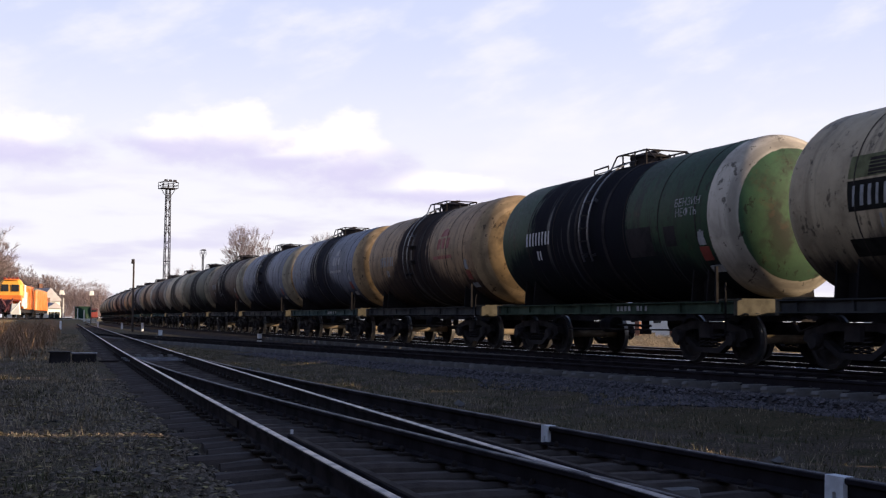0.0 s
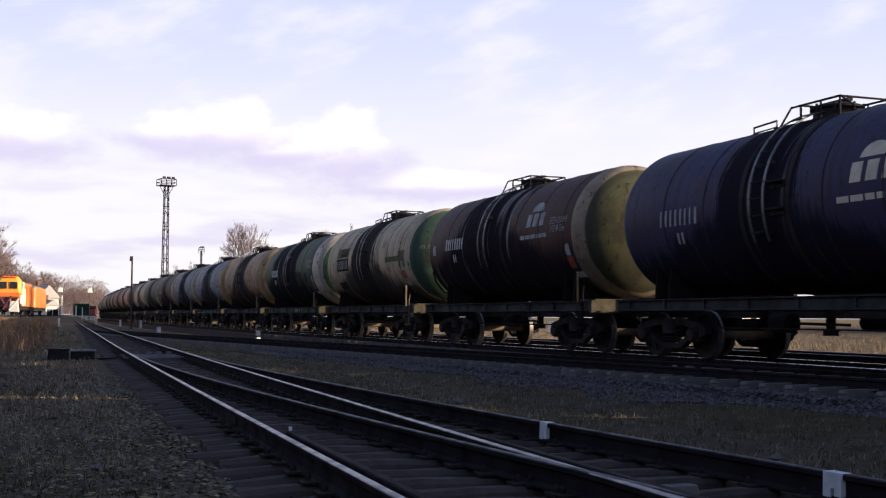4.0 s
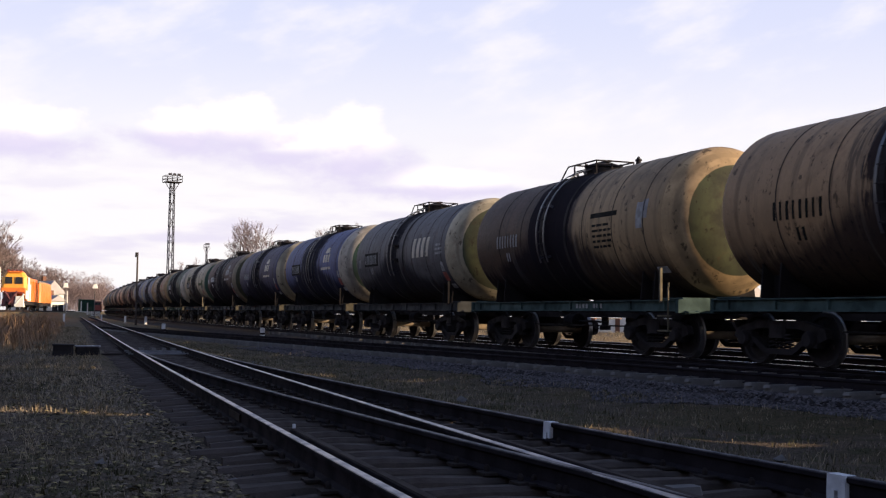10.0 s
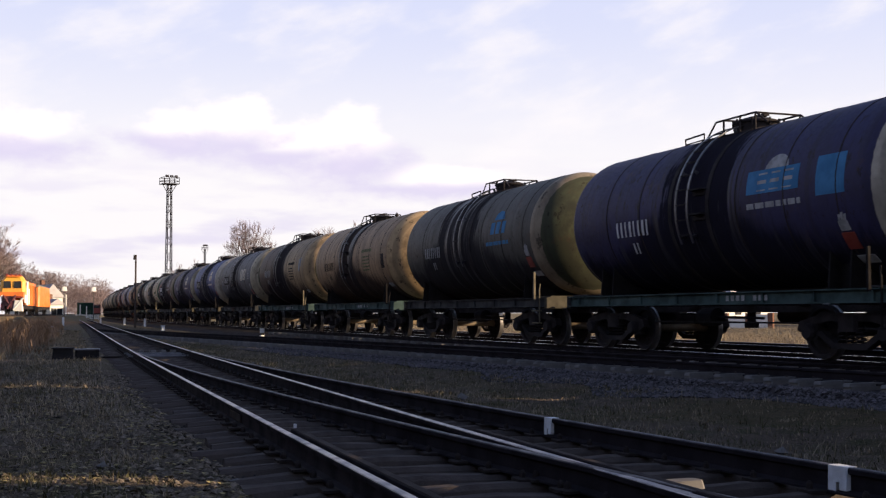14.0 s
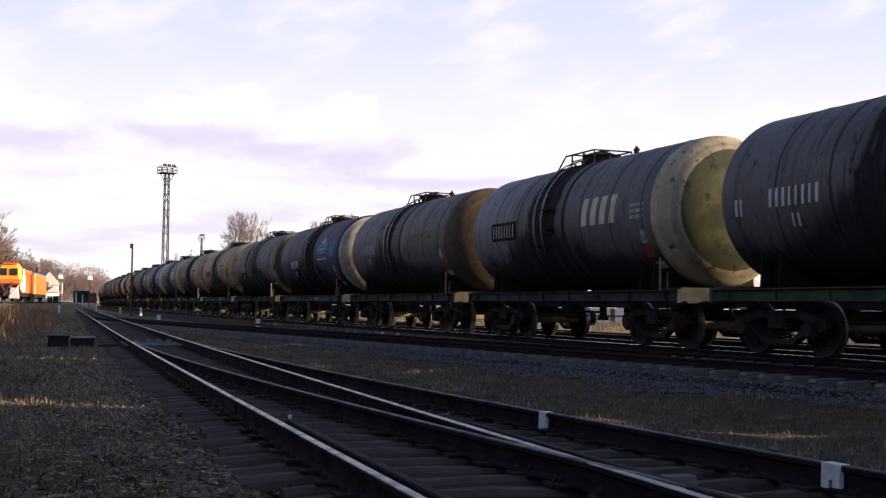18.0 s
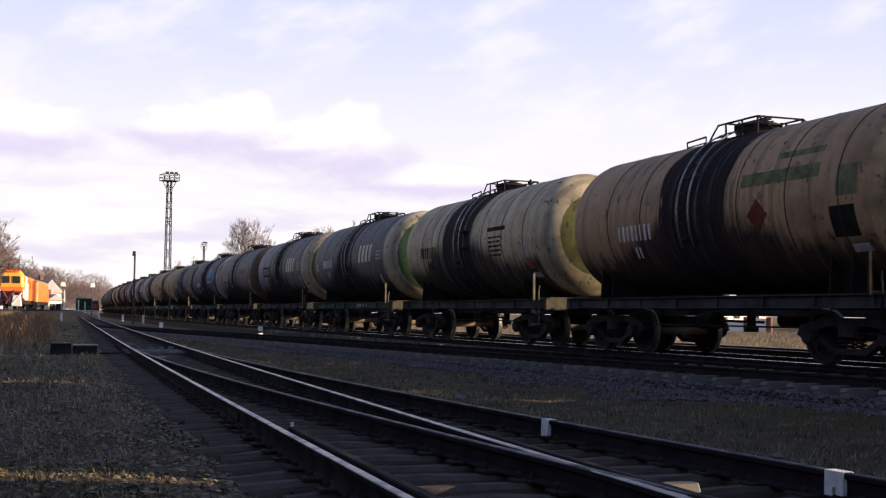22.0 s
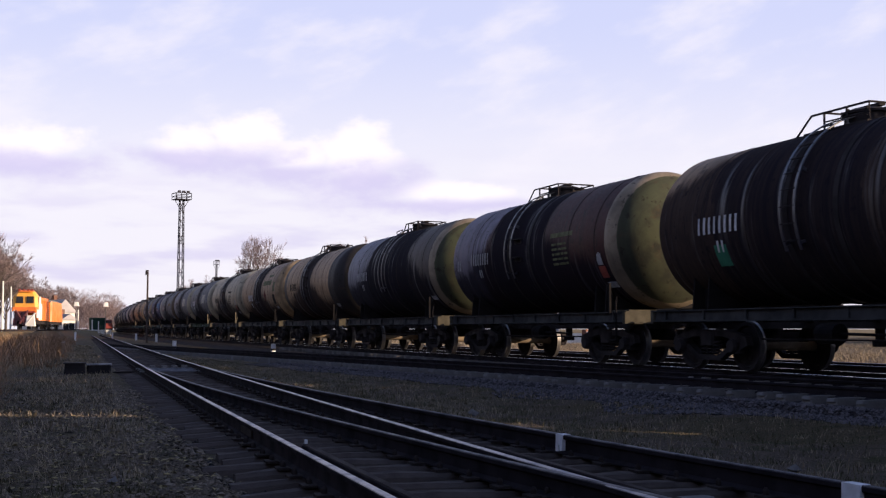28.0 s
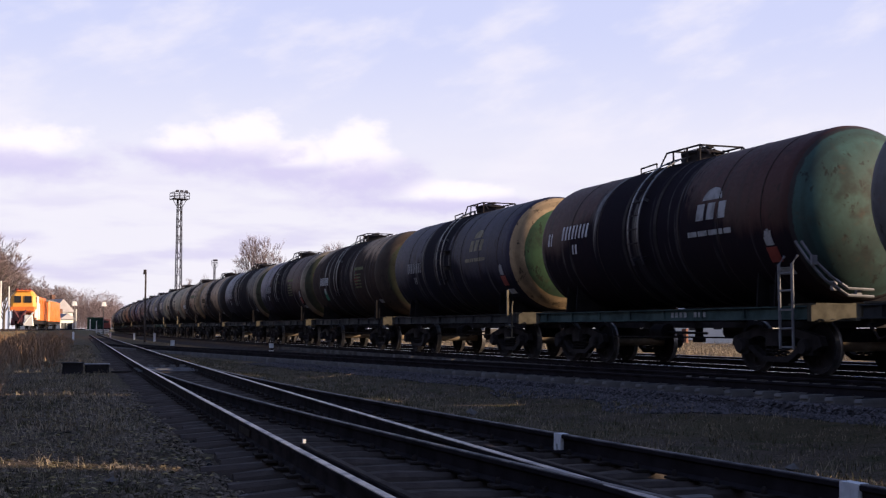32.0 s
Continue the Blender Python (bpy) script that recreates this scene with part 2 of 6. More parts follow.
    seam = n.math("MULTIPLY", n.ramp(n.math("ADD", seam, n.math("MULTIPLY", n.math("SUBTRACT", runs, 0.5), 0.25)), 0.70, 0.79), 0.55)
    rusty = n.math("MULTIPLY", n.ramp(n.noise(shift, 2.3, 6.0, 0.7), 0.55, 0.70), 0.5)
    # oily dark on the dome, also standing in for the next wagon's shade
    sooty = n.math("MULTIPLY", n.math("MULTIPLY", in_ring, soot), n.math("MULTIPLY", n.ramp(n.noise(shift, 1.3, 4.0, 0.6), 0.42, 0.62), n.ramp(r, 1.5, 0.5, 0.25, 0.85)))
    c = n.mix(n.math("MAXIMUM", n.math("MAXIMUM", grime, seam), streak), c, n.mix(0.7, c, (0.022, 0.018, 0.016)))
    chips = n.math("MULTIPLY", n.ramp(n.noise(n.scaled(shift, (1.0, 1.0, 0.6)), 5.0, 5.0, 0.75), 0.585, 0.63), 0.85)
    cloudy = n.math("MULTIPLY", n.ramp(n.noise(n.scaled(shift, (0.6, 0.9, 0.6)), 1.6, 7.0, 0.62), 0.46, 0.64), 0.28)
    c = n.mix(cloudy, c, n.mix(0.6, c, (0.035, 0.030, 0.026)))
    c = n.mix(chips, c, n.mix(0.85, c, (0.02, 0.014, 0.011)))
    c = n.mix(sooty, c, (0.022, 0.020, 0.018))
    c = n.mix(rusty, c, n.mix(0.6, c, (0.10, 0.05, 0.028)))
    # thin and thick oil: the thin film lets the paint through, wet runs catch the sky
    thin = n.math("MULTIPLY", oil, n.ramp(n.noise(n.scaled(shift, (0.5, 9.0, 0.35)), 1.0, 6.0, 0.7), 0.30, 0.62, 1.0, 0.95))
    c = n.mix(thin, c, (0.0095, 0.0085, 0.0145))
    wet = n.math("MULTIPLY", oil, n.ramp(n.noise(n.scaled(shift, (0.22, 2.6, 0.22)), 1.0, 4.0, 0.62), 0.56, 0.68))
    n.put(s.inputs["Base Color"], n.mix(n.math("MULTIPLY", fine, 0.25), c, n.mix(0.5, c, (0.03, 0.03, 0.03))))
    n.put(s.inputs["Specular IOR Level"], n.math("ADD", n.ramp(oil, 0.0, 1.0, 0.10, 0.015), n.math("MULTIPLY", wet, 0.34)))
    n.put(s.inputs["Roughness"], n.math("SUBTRACT", n.math("ADD", n.ramp(fine, 0.3, 0.7, 0.50, 0.62), n.math("MULTIPLY", oil, 0.22)), n.math("MULTIPLY", wet, 0.38)))
    bump(n, s, n.math("ADD", n.math("MULTIPLY", blot, 1.5), n.math("MULTIPLY", fine, 0.2)), 0.25, 0.03)
    return m


def ground_material():
    m, n, s = material("yard_ground")
    at = n.add("ShaderNodeTexCoord").outputs["Object"]
    x, y, z = n.add("ShaderNodeSeparateXYZ", {0: at}).outputs
    broad = n.noise(at, 0.35, 6.0, 0.6)
    mid = n.noise(at, 2.2, 6.0, 0.65)
    fine = n.noise(at, 26.0, 5.0, 0.7)
    soil = n.mix(n.ramp(fine, 0.3, 0.7), (0.033, 0.025, 0.019), (0.130, 0.097, 0.072))
    straw = n.mix(n.ramp(fine, 0.3, 0.7), (0.036, 0.028, 0.016), (0.118, 0.089, 0.050))
    green = n.mix(n.ramp(fine, 0.3, 0.7), (0.022, 0.020, 0.010), (0.075, 0.068, 0.032))
    c = n.mix(n.ramp(n.math("ADD", n.math("MULTIPLY", broad, 0.6), n.math("MULTIPLY", mid, 0.4)), 0.44, 0.56), soil, straw)
    c = n.mix(n.ramp(mid, 0.50, 0.66), c, green)
    far = n.ramp(y, 60.0, 220.0)
    c = n.mix(n.math("MULTIPLY", far, 0.6), c, (0.20, 0.16, 0.09))
    n.put(s.inputs["Base Color"], c)
    s.inputs["Roughness"].default_value = 0.95
    s.inputs["Specular IOR Level"].default_value = 0.1
    bump(n, s, n.math("ADD", fine, n.math("MULTIPLY", mid, 0.6)), 0.8, 0.05)
    return m


def stone_material(name, light, dark):
    m, n, s = material(name)
    at = n.add("ShaderNodeTexCoord").outputs["Object"]
    isl = n.add("ShaderNodeNewGeometry").outputs["Random Per Island"]
    c = n.mix(isl, light, dark)
    c = n.mix(n.math("MULTIPLY", n.noise(at, 60.0), 0.6), c, dark)
    n.put(s.inputs["Base Color"], c)
    s.inputs["Roughness"].default_value = 0.9
    s.inputs["Specular IOR Level"].default_value = 0.15
    bump(n, s, n.noise(at, 90.0), 0.4, 0.01)
    return m


GROUND = ground_material()
BALLAST = stone_material("crushed_stone", (0.165, 0.148, 0.158), (0.032, 0.029, 0.032))
GRAVEL = stone_material("yard_gravel", (0.25, 0.200, 0.155), (0.034, 0.027, 0.020))
# dirty track gravel, its colour lowered further for shade between the sleepers
TRACKGRAVEL = stone_material("shaded_track_gravel", (0.06, 0.052, 0.048), (0.010, 0.009, 0.009))
STRAW = stone_material("dry_grass_blades", (0.38, 0.30, 0.20), (0.19, 0.15, 0.105))
REED = stone_material("red_brown_stalks", (0.40, 0.245, 0.14), (0.17, 0.105, 0.065))
LEAVES = stone_material("fallen_leaves", (0.36, 0.29, 0.13), (0.10, 0.075, 0.04))
GREENGRASS = stone_material("green_grass_blades", (0.105, 0.094, 0.048), (0.050, 0.046, 0.024))


# ---- mesh helpers ----
class Shape:
    """Collects vertices and faces of one mesh."""

    def __init__(self):
        self.v, self.f = [], []

    def box(self, x, y, z, sx, sy, sz, taper=1.0, chamfer=0.0):
        """A box about its centre; chamfer cuts its upright edges, taper narrows its top."""
        b = len(self.v)
        hx, hy, hz = sx / 2, sy / 2, sz / 2
        c = min(chamfer, hx * 0.9, hy * 0.9)
        ring = [(-hx, -hy), (hx, -hy), (hx, hy), (-hx, hy)] if c <= 0 else [
            (-hx + c, -hy), (hx - c, -hy), (hx, -hy + c), (hx, hy - c), (hx - c, hy), (-hx + c, hy), (-hx, hy - c), (-hx, -hy + c)]
        k = len(ring)
        for s, q in ((-hz, 1.0), (hz, taper)):
            self.v += [(x + p * q, y + r * q, z + s) for p, r in ring]
        self.f += [tuple(b + i for i in reversed(range(k))), tuple(b + k + i for i in range(k))]
        self.f += [(b + i, b + (i + 1) % k, b + k + (i + 1) % k, b + k + i) for i in range(k)]
        return self

    def tube(self, points, r, seg=6, r_end=None):
        """A round bar along points."""
        pts = [Vector(p) for p in points]
        b = len(self.v)
        last = len(pts) - 1
        for i, p in enumerate(pts):
            d = (pts[min(i + 1, last)] - pts[max(i - 1, 0)]).normalized()
            side = d.cross(Vector((0, 0, 1)) if abs(d.z) < 0.95 else Vector((1, 0, 0))).normalized()
            up = side.cross(d)
            rr = r if r_end is None else r + (r_end - r) * i / last
            for k in range(seg):
                a = 2 * math.pi * k / seg
                self.v.append(tuple(p + side * (rr * math.cos(a)) + up * (rr * math.sin(a))))
        for i in range(last):
            for k in range(seg):
                q, w = b + i * seg, (k + 1) % seg
                self.f.append((q + k, q + w, q + seg + w, q + seg + k))
        self.f += [tuple(b + k for k in range(seg)), tuple(b + last * seg + k for k in reversed(range(seg)))]
        return self

    def turned(self, profile, axis, seg=32, at=(0, 0, 0)):
        """A solid of revolution: profile of (along, radius) about the x, y or z axis."""
        b = len(self.v)
        for u, r in profile:
            for k in range(seg):
                a = 2 * math.pi * k / seg
                p, q = r * math.cos(a), r * math.sin(a)
                w = {"x": (u, p, q), "y": (q, u, p), "z": (p, q, u)}[axis]
                self.v.append(tuple(w[i] + at[i] for i in range(3)))
        for i in range(len(profile) - 1):
            for k in range(seg):
                q, w = b + i * seg, (k + 1) % seg
                self.f.append((q + k, q + w, q + seg + w, q + seg + k))
        e = b + (len(profile) - 1) * seg
        self.f += [tuple(b + k for k in reversed(range(seg))), tuple(e + k for k in range(seg))]
        return self

    def sweep(self, ring, stations):
        """A closed outline (side, up) carried along stations (x, y, z, heading)."""
        b, k = len(self.v), len(ring)
        for x, y, z, h in stations:
            cx, cy = math.cos(h), -math.sin(h)
            self.v += [(x + s * cx, y + s * cy, z + u) for s, u in ring]
        for i in range(len(stations) - 1):
            q = b + i * k
            self.f += [(q + j, q + (j + 1) % k, q + k + (j + 1) % k, q + k + j) for j in range(k)]
        e = b + (len(stations) - 1) * k
        self.f += [tuple(b + j for j in reversed(range(k))), tuple(e + j for j in range(k))]
        return self

    def mesh(self, name, mat, smooth=False):
        me = bpy.data.meshes.new(name)
        me.from_pydata(self.v, [], self.f)
        me.materials.append(mat)
        if smooth:
            me.shade_smooth()
            me.set_sharp_from_angle(angle=radians(40))
        me.update()
        return me


def part(name, shape, mat, parent, label="", smooth=False, at=(0, 0, 0)):
    me = shape if isinstance(shape, bpy.types.Mesh) else shape.mesh(name, mat, smooth)
    ob = new(name, me)
    ob.parent, ob.location = parent, at
    return tagged(ob, label)


def thing(name, at=(0, 0, 0), turn=0.0, label="", category="", group="", kind=""):
    ob = new(name)
    ob.location, ob.rotation_euler = at, (0, 0, radians(turn))
    ob.empty_display_size = 0.3
    return tagged(ob, label, category, group, kind)


def single(name, shape, mat, label="", category="", group="", kind="", smooth=False):
    return tagged(new(name, shape.mesh(name, mat, smooth)), label, category, group, kind)


# ---- ground ----
def ground_height(x, y):
    """Level yard, a little lower between the near tracks and the raised lines."""
    dip = 0.0
    if y < 60:
        a, b = branch_x(y) + 1.6, cross_x(y) - 2.6
        if b > a:
            u = min(max((x - a) / (b - a), 0), 1)
            dip = -0.10 * math.sin(math.pi * u)
        for fx in (near_x, branch_x):
            u = min(max((1.52 - abs(x - fx(y))) / 0.35, 0), 1)
            dip = min(dip, -0.09 * u * u * (3 - 2 * u))
    near = max(0.0, 1 - max(abs(x), abs(y)) / 60)
    bumps = 0.05 * noise.noise((x * 0.6, y * 0.6, 0)) + 0.02 * noise.noise((x * 2.3, y * 2.3, 5))
    return GROUND_Z + dip + bumps * near


def ground():
    def line(lo, hi, fine_lo, fine_hi, step):
        out, v = [], fine_lo
        while v < fine_hi:
            out.append(v)
            v += step
        d, v = step, fine_hi
        while v < hi:
            out.append(v)
            d *= 1.22
            v += d
        out.append(hi)
        d, v, head = step, fine_lo - step, []
        while v > lo:
            head.append(v)
            d *= 1.22
            v -= d
        head.append(lo)
        return head[::-1] + out
    xs, ys = line(-2500, 2500, -6, 22, 0.28), line(-2500, 4200, 2, 48, 0.28)
    g = Shape()
    g.v = [(x, y, ground_height(x, y)) for y in ys for x in xs]
    k = len(xs)
    g.f = [(j * k + i, j * k + i + 1, (j + 1) * k + i + 1, (j + 1) * k + i) for j in range(len(ys) - 1) for i in range(k - 1)]
    single("ground", g, GROUND, "trodden yard ground of soil, gravel and dry grass", "ground", kind="structure", smooth=True)


ground()

# ---- tracks ----
RAIL = [(-0.066, -0.18), (0.066, -0.18), (0.066, -0.165), (0.012, -0.145), (0.010, -0.05), (0.036, -0.036), (0.037, -0.008),
        (0.028, 0.0), (-0.028, 0.0), (-0.037, -0.008), (-0.036, -0.036), (-0.010, -0.05), (-0.012, -0.145), (-0.066, -0.165)]


def heading(fx, y):
    return math.atan2(fx(y + 0.2) - fx(y - 0.2), 0.4)


def stations(fx, y0, y1, z, offset=0.0, step=1.5):
    n = max(2, int((y1 - y0) / step))
    out = []
    for i in range(n + 1):
        y = y0 + (y1 - y0) * i / n
        h = heading(fx, y)
        out.append((fx(y) + offset * math.cos(h), y - offset * math.sin(h), z(y) if callable(z) else z, h))
    return out


HEAD = [(-0.031, -0.003), (0.031, -0.003), (0.027, 0.004), (-0.027, 0.004)]


def rail(track, fx, y0, y1, z, offset, shiny=True, head=None):
    st = stations(fx, y0, y1, z, offset)
    r = part("rail", Shape().sweep(RAIL, st), RAILSIDE, track)
    if shiny:
        part("railhead", Shape().sweep(HEAD, st), head or BRIGHT, r, "worn running surface")
    return r


def sleeper_mesh(mat, wide=2.7, concrete=False, seed=0):
    """A sleeper with worn, uneven edges; concrete ones rise under the rails."""
    s = Shape()
    if concrete:
        s.box(0, 0, -0.07, wide, 0.25, 0.14, 0.94, 0.02)
        for q in (-1, 1):
            s.box(q * 0.95, 0, 0.015, 0.75, 0.21, 0.05, 0.9, 0.02)
        return s.mesh("sleeper", mat)
    rng = random.Random(seed)
    n = 9
    for i in range(n + 1):
        x = -wide / 2 + wide * i / n + (rng.uniform(-0.08, 0.06) if i in (0, n) else 0)
        dip = rng.uniform(-0.022, 0.006) - (0.03 if i in (0, n) else 0)
        h = rng.uniform(0.095, 0.128)
        s.v += [(x, -h - 0.02, -0.14), (x, -h, -0.035 + dip), (x, -h * 0.7, dip), (x, h * 0.7, dip + rng.uniform(-0.01, 0.01)), (x, h, -0.035 + dip), (x, h + 0.02, -0.14)]
    for i in range(n):
        b = 6 * i
        s.f += [(b + j, b + j + 1, b + 7 + j, b + 6 + j) for j in range(5)]
    s.f += [(5, 4, 3, 2, 1, 0), tuple(6 * n + j for j in range(6))]
    return s.mesh("sleeper", mat)


def fastenings():
    s = Shape()
    for q in (-0.76, 0.76):
        s.box(q, 0, 0.008, 0.36, 0.17, 0.02, 1.0, 0.01)
        for e in (-0.11, 0.11):
            s.turned([(0.015, 0.025), (0.05, 0.025), (0.07, 0.012)], "z", 6, (q + e, 0.03, 0))
    return s.mesh("tie_plate", RUST)


WOODEN = [sleeper_mesh(OLDWOOD, seed=k) for k in range(6)]
CONCRETE_SLEEPER, PLATES = [sleeper_mesh(CONCRETE, concrete=True)], fastenings()


def sleepers(track, fx, y0, y1, z, step, mesh, limit=200, plates=True, apart=None):
    """Sleepers under a track; where a branch leaves it they grow longer to carry both."""
    n = int((y1 - y0) / step)
    rest = Shape()
    for i in range(n):
        y = y0 + i * step + random.uniform(-0.03, 0.03)
        zz = (z(y) if callable(z) else z) - 0.18
        h = heading(fx, y)
        if i < limit:
            more = apart(y) if apart else 0.0
            o = part("sleeper", mesh[i * 5 % len(mesh)], None, track, at=(fx(y) + more / 2 + random.uniform(-0.14, 0.14), y, zz))
            o.rotation_euler = (0, 0, -h + radians(random.uniform(-1.5, 1.5)))
            o.scale = (1 + more / 2.7, random.uniform(0.74, 0.9), 1)
            if plates and y < 40:
                for q in (0.0, more) if more > 0.35 else (0.0,):
                    pl = part("tie_plate", PLATES, None, track, at=(fx(y) + q, y, zz))
                    pl.rotation_euler = (0, 0, -h)
        else:
            rest.box(fx(y), y, zz - 0.07, 2.6, 0.25, 0.14)
    if rest.v:
        tagged(part("far_sleepers", rest, mesh[0].materials[0], track), kind="stuff")


def cross_z(y):
    return -0.02 + (NEAR_Z + 0.02) * min(max(y / 70.0, 0), 1)


def tracks():
    a = thing("track_near", label="worn siding track with shiny rails on old sleepers", category="track", kind="structure")
    for o in (-0.76, 0.76):
        rail(a, near_x, 1.0, 330.0, NEAR_Z, o)
    sleepers(a, near_x, 1.0, 150.0, NEAR_Z, 0.56, WOODEN, 110, apart=lambda y: branch_x(y) - near_x(y))
    b = thing("track_branch", label="branch track leaving the siding at a turnout", category="track", kind="structure")
    for o in (-0.76, 0.76):
        rail(b, branch_x, -4.0, 33.0, NEAR_Z + 0.002, o, head=DULLHEAD)
    sleepers(b, branch_x, -4.0, 1.0, NEAR_Z - 0.006, 0.55, WOODEN, 60)
    c = thing("track_crossover", label="crossover track on concrete sleepers with dull rails", category="track", kind="structure")
    for o in (-0.76, 0.76):
        rail(c, cross_x, -6.0, 84.0, cross_z, o, shiny=False)
    sleepers(c, cross_x, 4.0, 80.0, cross_z, 0.60, CONCRETE_SLEEPER, 125)
    d = thing("track_main", label="main line track under the moving train", category="track", kind="structure")
    for o in (-0.76, 0.76):
        rail(d, main_x, -40.0, 620.0, 0.0, o, head=MAINHEAD)
    sleepers(d, main_x, 0.0, 60.0, 0.0, 0.55, CONCRETE_SLEEPER, 110)
    e = thing("track_far", label="track behind the train", category="track", kind="structure")
    for o in (-0.76, 0.76):
        rail(e, lambda y: main_x(y) + 5.3, -40.0, 330.0, -0.05, o)
    f = thing("track_parking", label="overgrown side track under the orange rail machine", category="track", kind="structure")
    for o in (-0.76, 0.76):
        rail(f, machine_x, 130.0, 230.0, PARK_Z, o, shiny=False)


PARK_Z = 0.72


def machine_x(y):
    return 1.2 + 0.14 * (y - 150.0)


tracks()


def turnout_fittings():
    """Check rail, crossing nose, stretcher rods and paint marks of the near turnout."""
    t = thing("turnout", label="crossing, check rail and rods of the near turnout", category="turnout", kind="structure")
    part("check_rail", Shape().sweep(RAIL, stations(near_x, 5.6, 10.2, NEAR_Z + 0.004, -0.76 + 0.13, 0.6)), RAILSIDE, t, "rusty check rail with a flared end")
    part("check_head", Shape().sweep(HEAD, stations(near_x, 5.6, 10.2, NEAR_Z + 0.004, -0.76 + 0.13, 0.6)), RUST, t)
    part("check_end", Shape().box(near_x(10.3) - 0.62, 10.28, NEAR_Z + 0.005, 0.025, 0.025, 0.07), WHITE, t)
    part("crossing_nose", Shape().box(near_x(6.6) + 0.79, 6.2, NEAR_Z - 0.03, 0.06, 0.9, 0.05, 0.8, 0.01), BRIGHT, t)
    part("wing_rail", Shape().sweep(RAIL, stations(near_x, 4.0, 9.6, NEAR_Z + 0.003, 0.76 + 0.12, 0.6)), RAILSIDE, t)
    part("wing_head", Shape().sweep(HEAD, stations(near_x, 4.0, 9.6, NEAR_Z + 0.003, 0.76 + 0.12, 0.6)), RUST, t)
    for y in (34.6, 33.5, 32.4):
        part("stretcher_rod", Shape().tube([(near_x(y) - 0.9, y, NEAR_Z - 0.12), (near_x(y) + 0.7, y, NEAR_Z - 0.12)], 0.025, 6), GREYSTEEL, t)
    for i, q in enumerate((-0.35, 0.0, 0.3, 0.6)):
        part("slide_chair", Shape().box(near_x(36.0) + q, 36.0, NEAR_Z - 0.10, 0.16, 0.3, 0.06, 0.9, 0.02), CONCRETE, t)
    for y, w in ((10.35, 0.13), (6.42, 0.17)):
        mark = Shape()
        for a, b, low in ((0.0, 0.42, -0.168), (0.42, 0.62, -0.10), (0.62, 1.0, -0.150)):
            ring = [(-0.052, low), (0.052, low), (0.046, 0.006), (-0.046, 0.006)]
            mark.sweep(ring, stations(branch_x, y - w * b, y - w * a, NEAR_Z + 0.002, 0.76, w))
        part("paint_mark", mark, WHITE, t, "white paint across the rail")
    part("joint_bar", Shape().sweep([(-0.03, -0.13), (-0.018, -0.13), (-0.018, -0.055), (-0.03, -0.055)], stations(near_x, 12.4, 13.2, NEAR_Z, -0.76, 0.4)), RUST, t)
    for x, y in ((3.98, 7.02), (4.38, 6.98)):
        part("chair_plate", Shape().box(x, y, NEAR_Z - 0.15, 0.36, 0.15, 0.06, 0.9, 0.03), CONCRETE, t, "pale worn plate")


turnout_fittings()


def bank(name, fx, y0, y1, z, left, right, foot, label):
    """A ballast bed: flat shoulders and sloping sides, hidden ends."""
    ring = [(-left - foot, -0.75), (-left, -0.27), (-0.6, -0.235), (0.6, -0.235), (right, -0.27), (right + foot, -0.75)]
    s = Shape().sweep(ring, stations(fx, y0, y1, z, 0.0, 2.0))
    single(name, s, BALLASTBED, label, "ballast", kind="structure")


BALLASTBED = plain("packed_ballast", (0.056, 0.048, 0.048), 0.95, 0.0, 2.0, 0.4, 28.0, 1.0)
bank("ballast_main", main_x, -60.0, 620.0, 0.0, 1.9, 2.3, 0.8, "crushed stone bed of the main line")
bank("ballast_crossover", cross_x, -10.0, 40.0, cross_z, 1.55, 1.7, 0.75, "crushed stone bed of the crossover track")


def parking_bank():
    s = Shape().sweep([(-6.0, -1.3), (-2.6, -0.22), (2.2, -0.22), (4.5, -1.3)], stations(machine_x, 112.0, 232.0, PARK_Z, 0.0, 4.0))
    single("bank_parking", s, GROUND, "low grassy bank carrying the side track", "bank", kind="structure")


parking_bank()


def light_blocking_walls():
    """Plain dark boarded walls, out of view, added to block low sky light and sun."""
    s = Shape().box(-14.0, 20.0, 4.0, 0.4, 160.0, 9.0)
    s.box(3.0, -26.0, 4.0, 34.0, 0.4, 9.0)
    # added beyond the train to stop low sun leaking under the wagons
    s.box(26.0, -4.0, 1.8, 0.4, 54.0, 4.6)
    single("wall_west", s, BOARDS, "unseen dark wall added to hold back low light", "wall", kind="structure")


BOARDS = plain("dark_boards", (0.035, 0.03, 0.026), 0.9, 0.0, 1.0, 0.4)
light_blocking_walls()


# ---- tank wagons; in a wagon's own space +y is the way it travels, z = 0 the rail top ----
R_TANK, Z_TANK = 1.585, 2.84
MESHES = {}


def shared(name, mat, build, smooth=False):
    key = (name, mat.name)
    if key not in MESHES:
        MESHES[key] = build().mesh(name, mat, smooth)
    return MESHES[key]


def tank_shape():
    # dished end: a quarter ellipse that runs smoothly into the barrel
    prof = []
    for i in range(15):
        a = math.pi / 2 * (1 - i / 14)
        prof.append((-4.80 - 0.68 * math.sin(a) ** 1.1, max(0.02, R_TANK * math.cos(a) ** 0.8)))
    ends = list(prof)
    prof += [(y, R_TANK) for y in (-3.3, -2.2, -1.1, 0.0, 1.1, 2.2, 3.3)]
    prof += [(-u, r) for u, r in reversed(ends)]
    return Shape().turned(prof, "y", 64)


def strap_shape():
    r = R_TANK + 0.002
    return Shape().turned([(-0.06, r - 0.03), (-0.06, r + 0.012), (0.06, r + 0.012), (0.06, r - 0.03)], "y", 48)


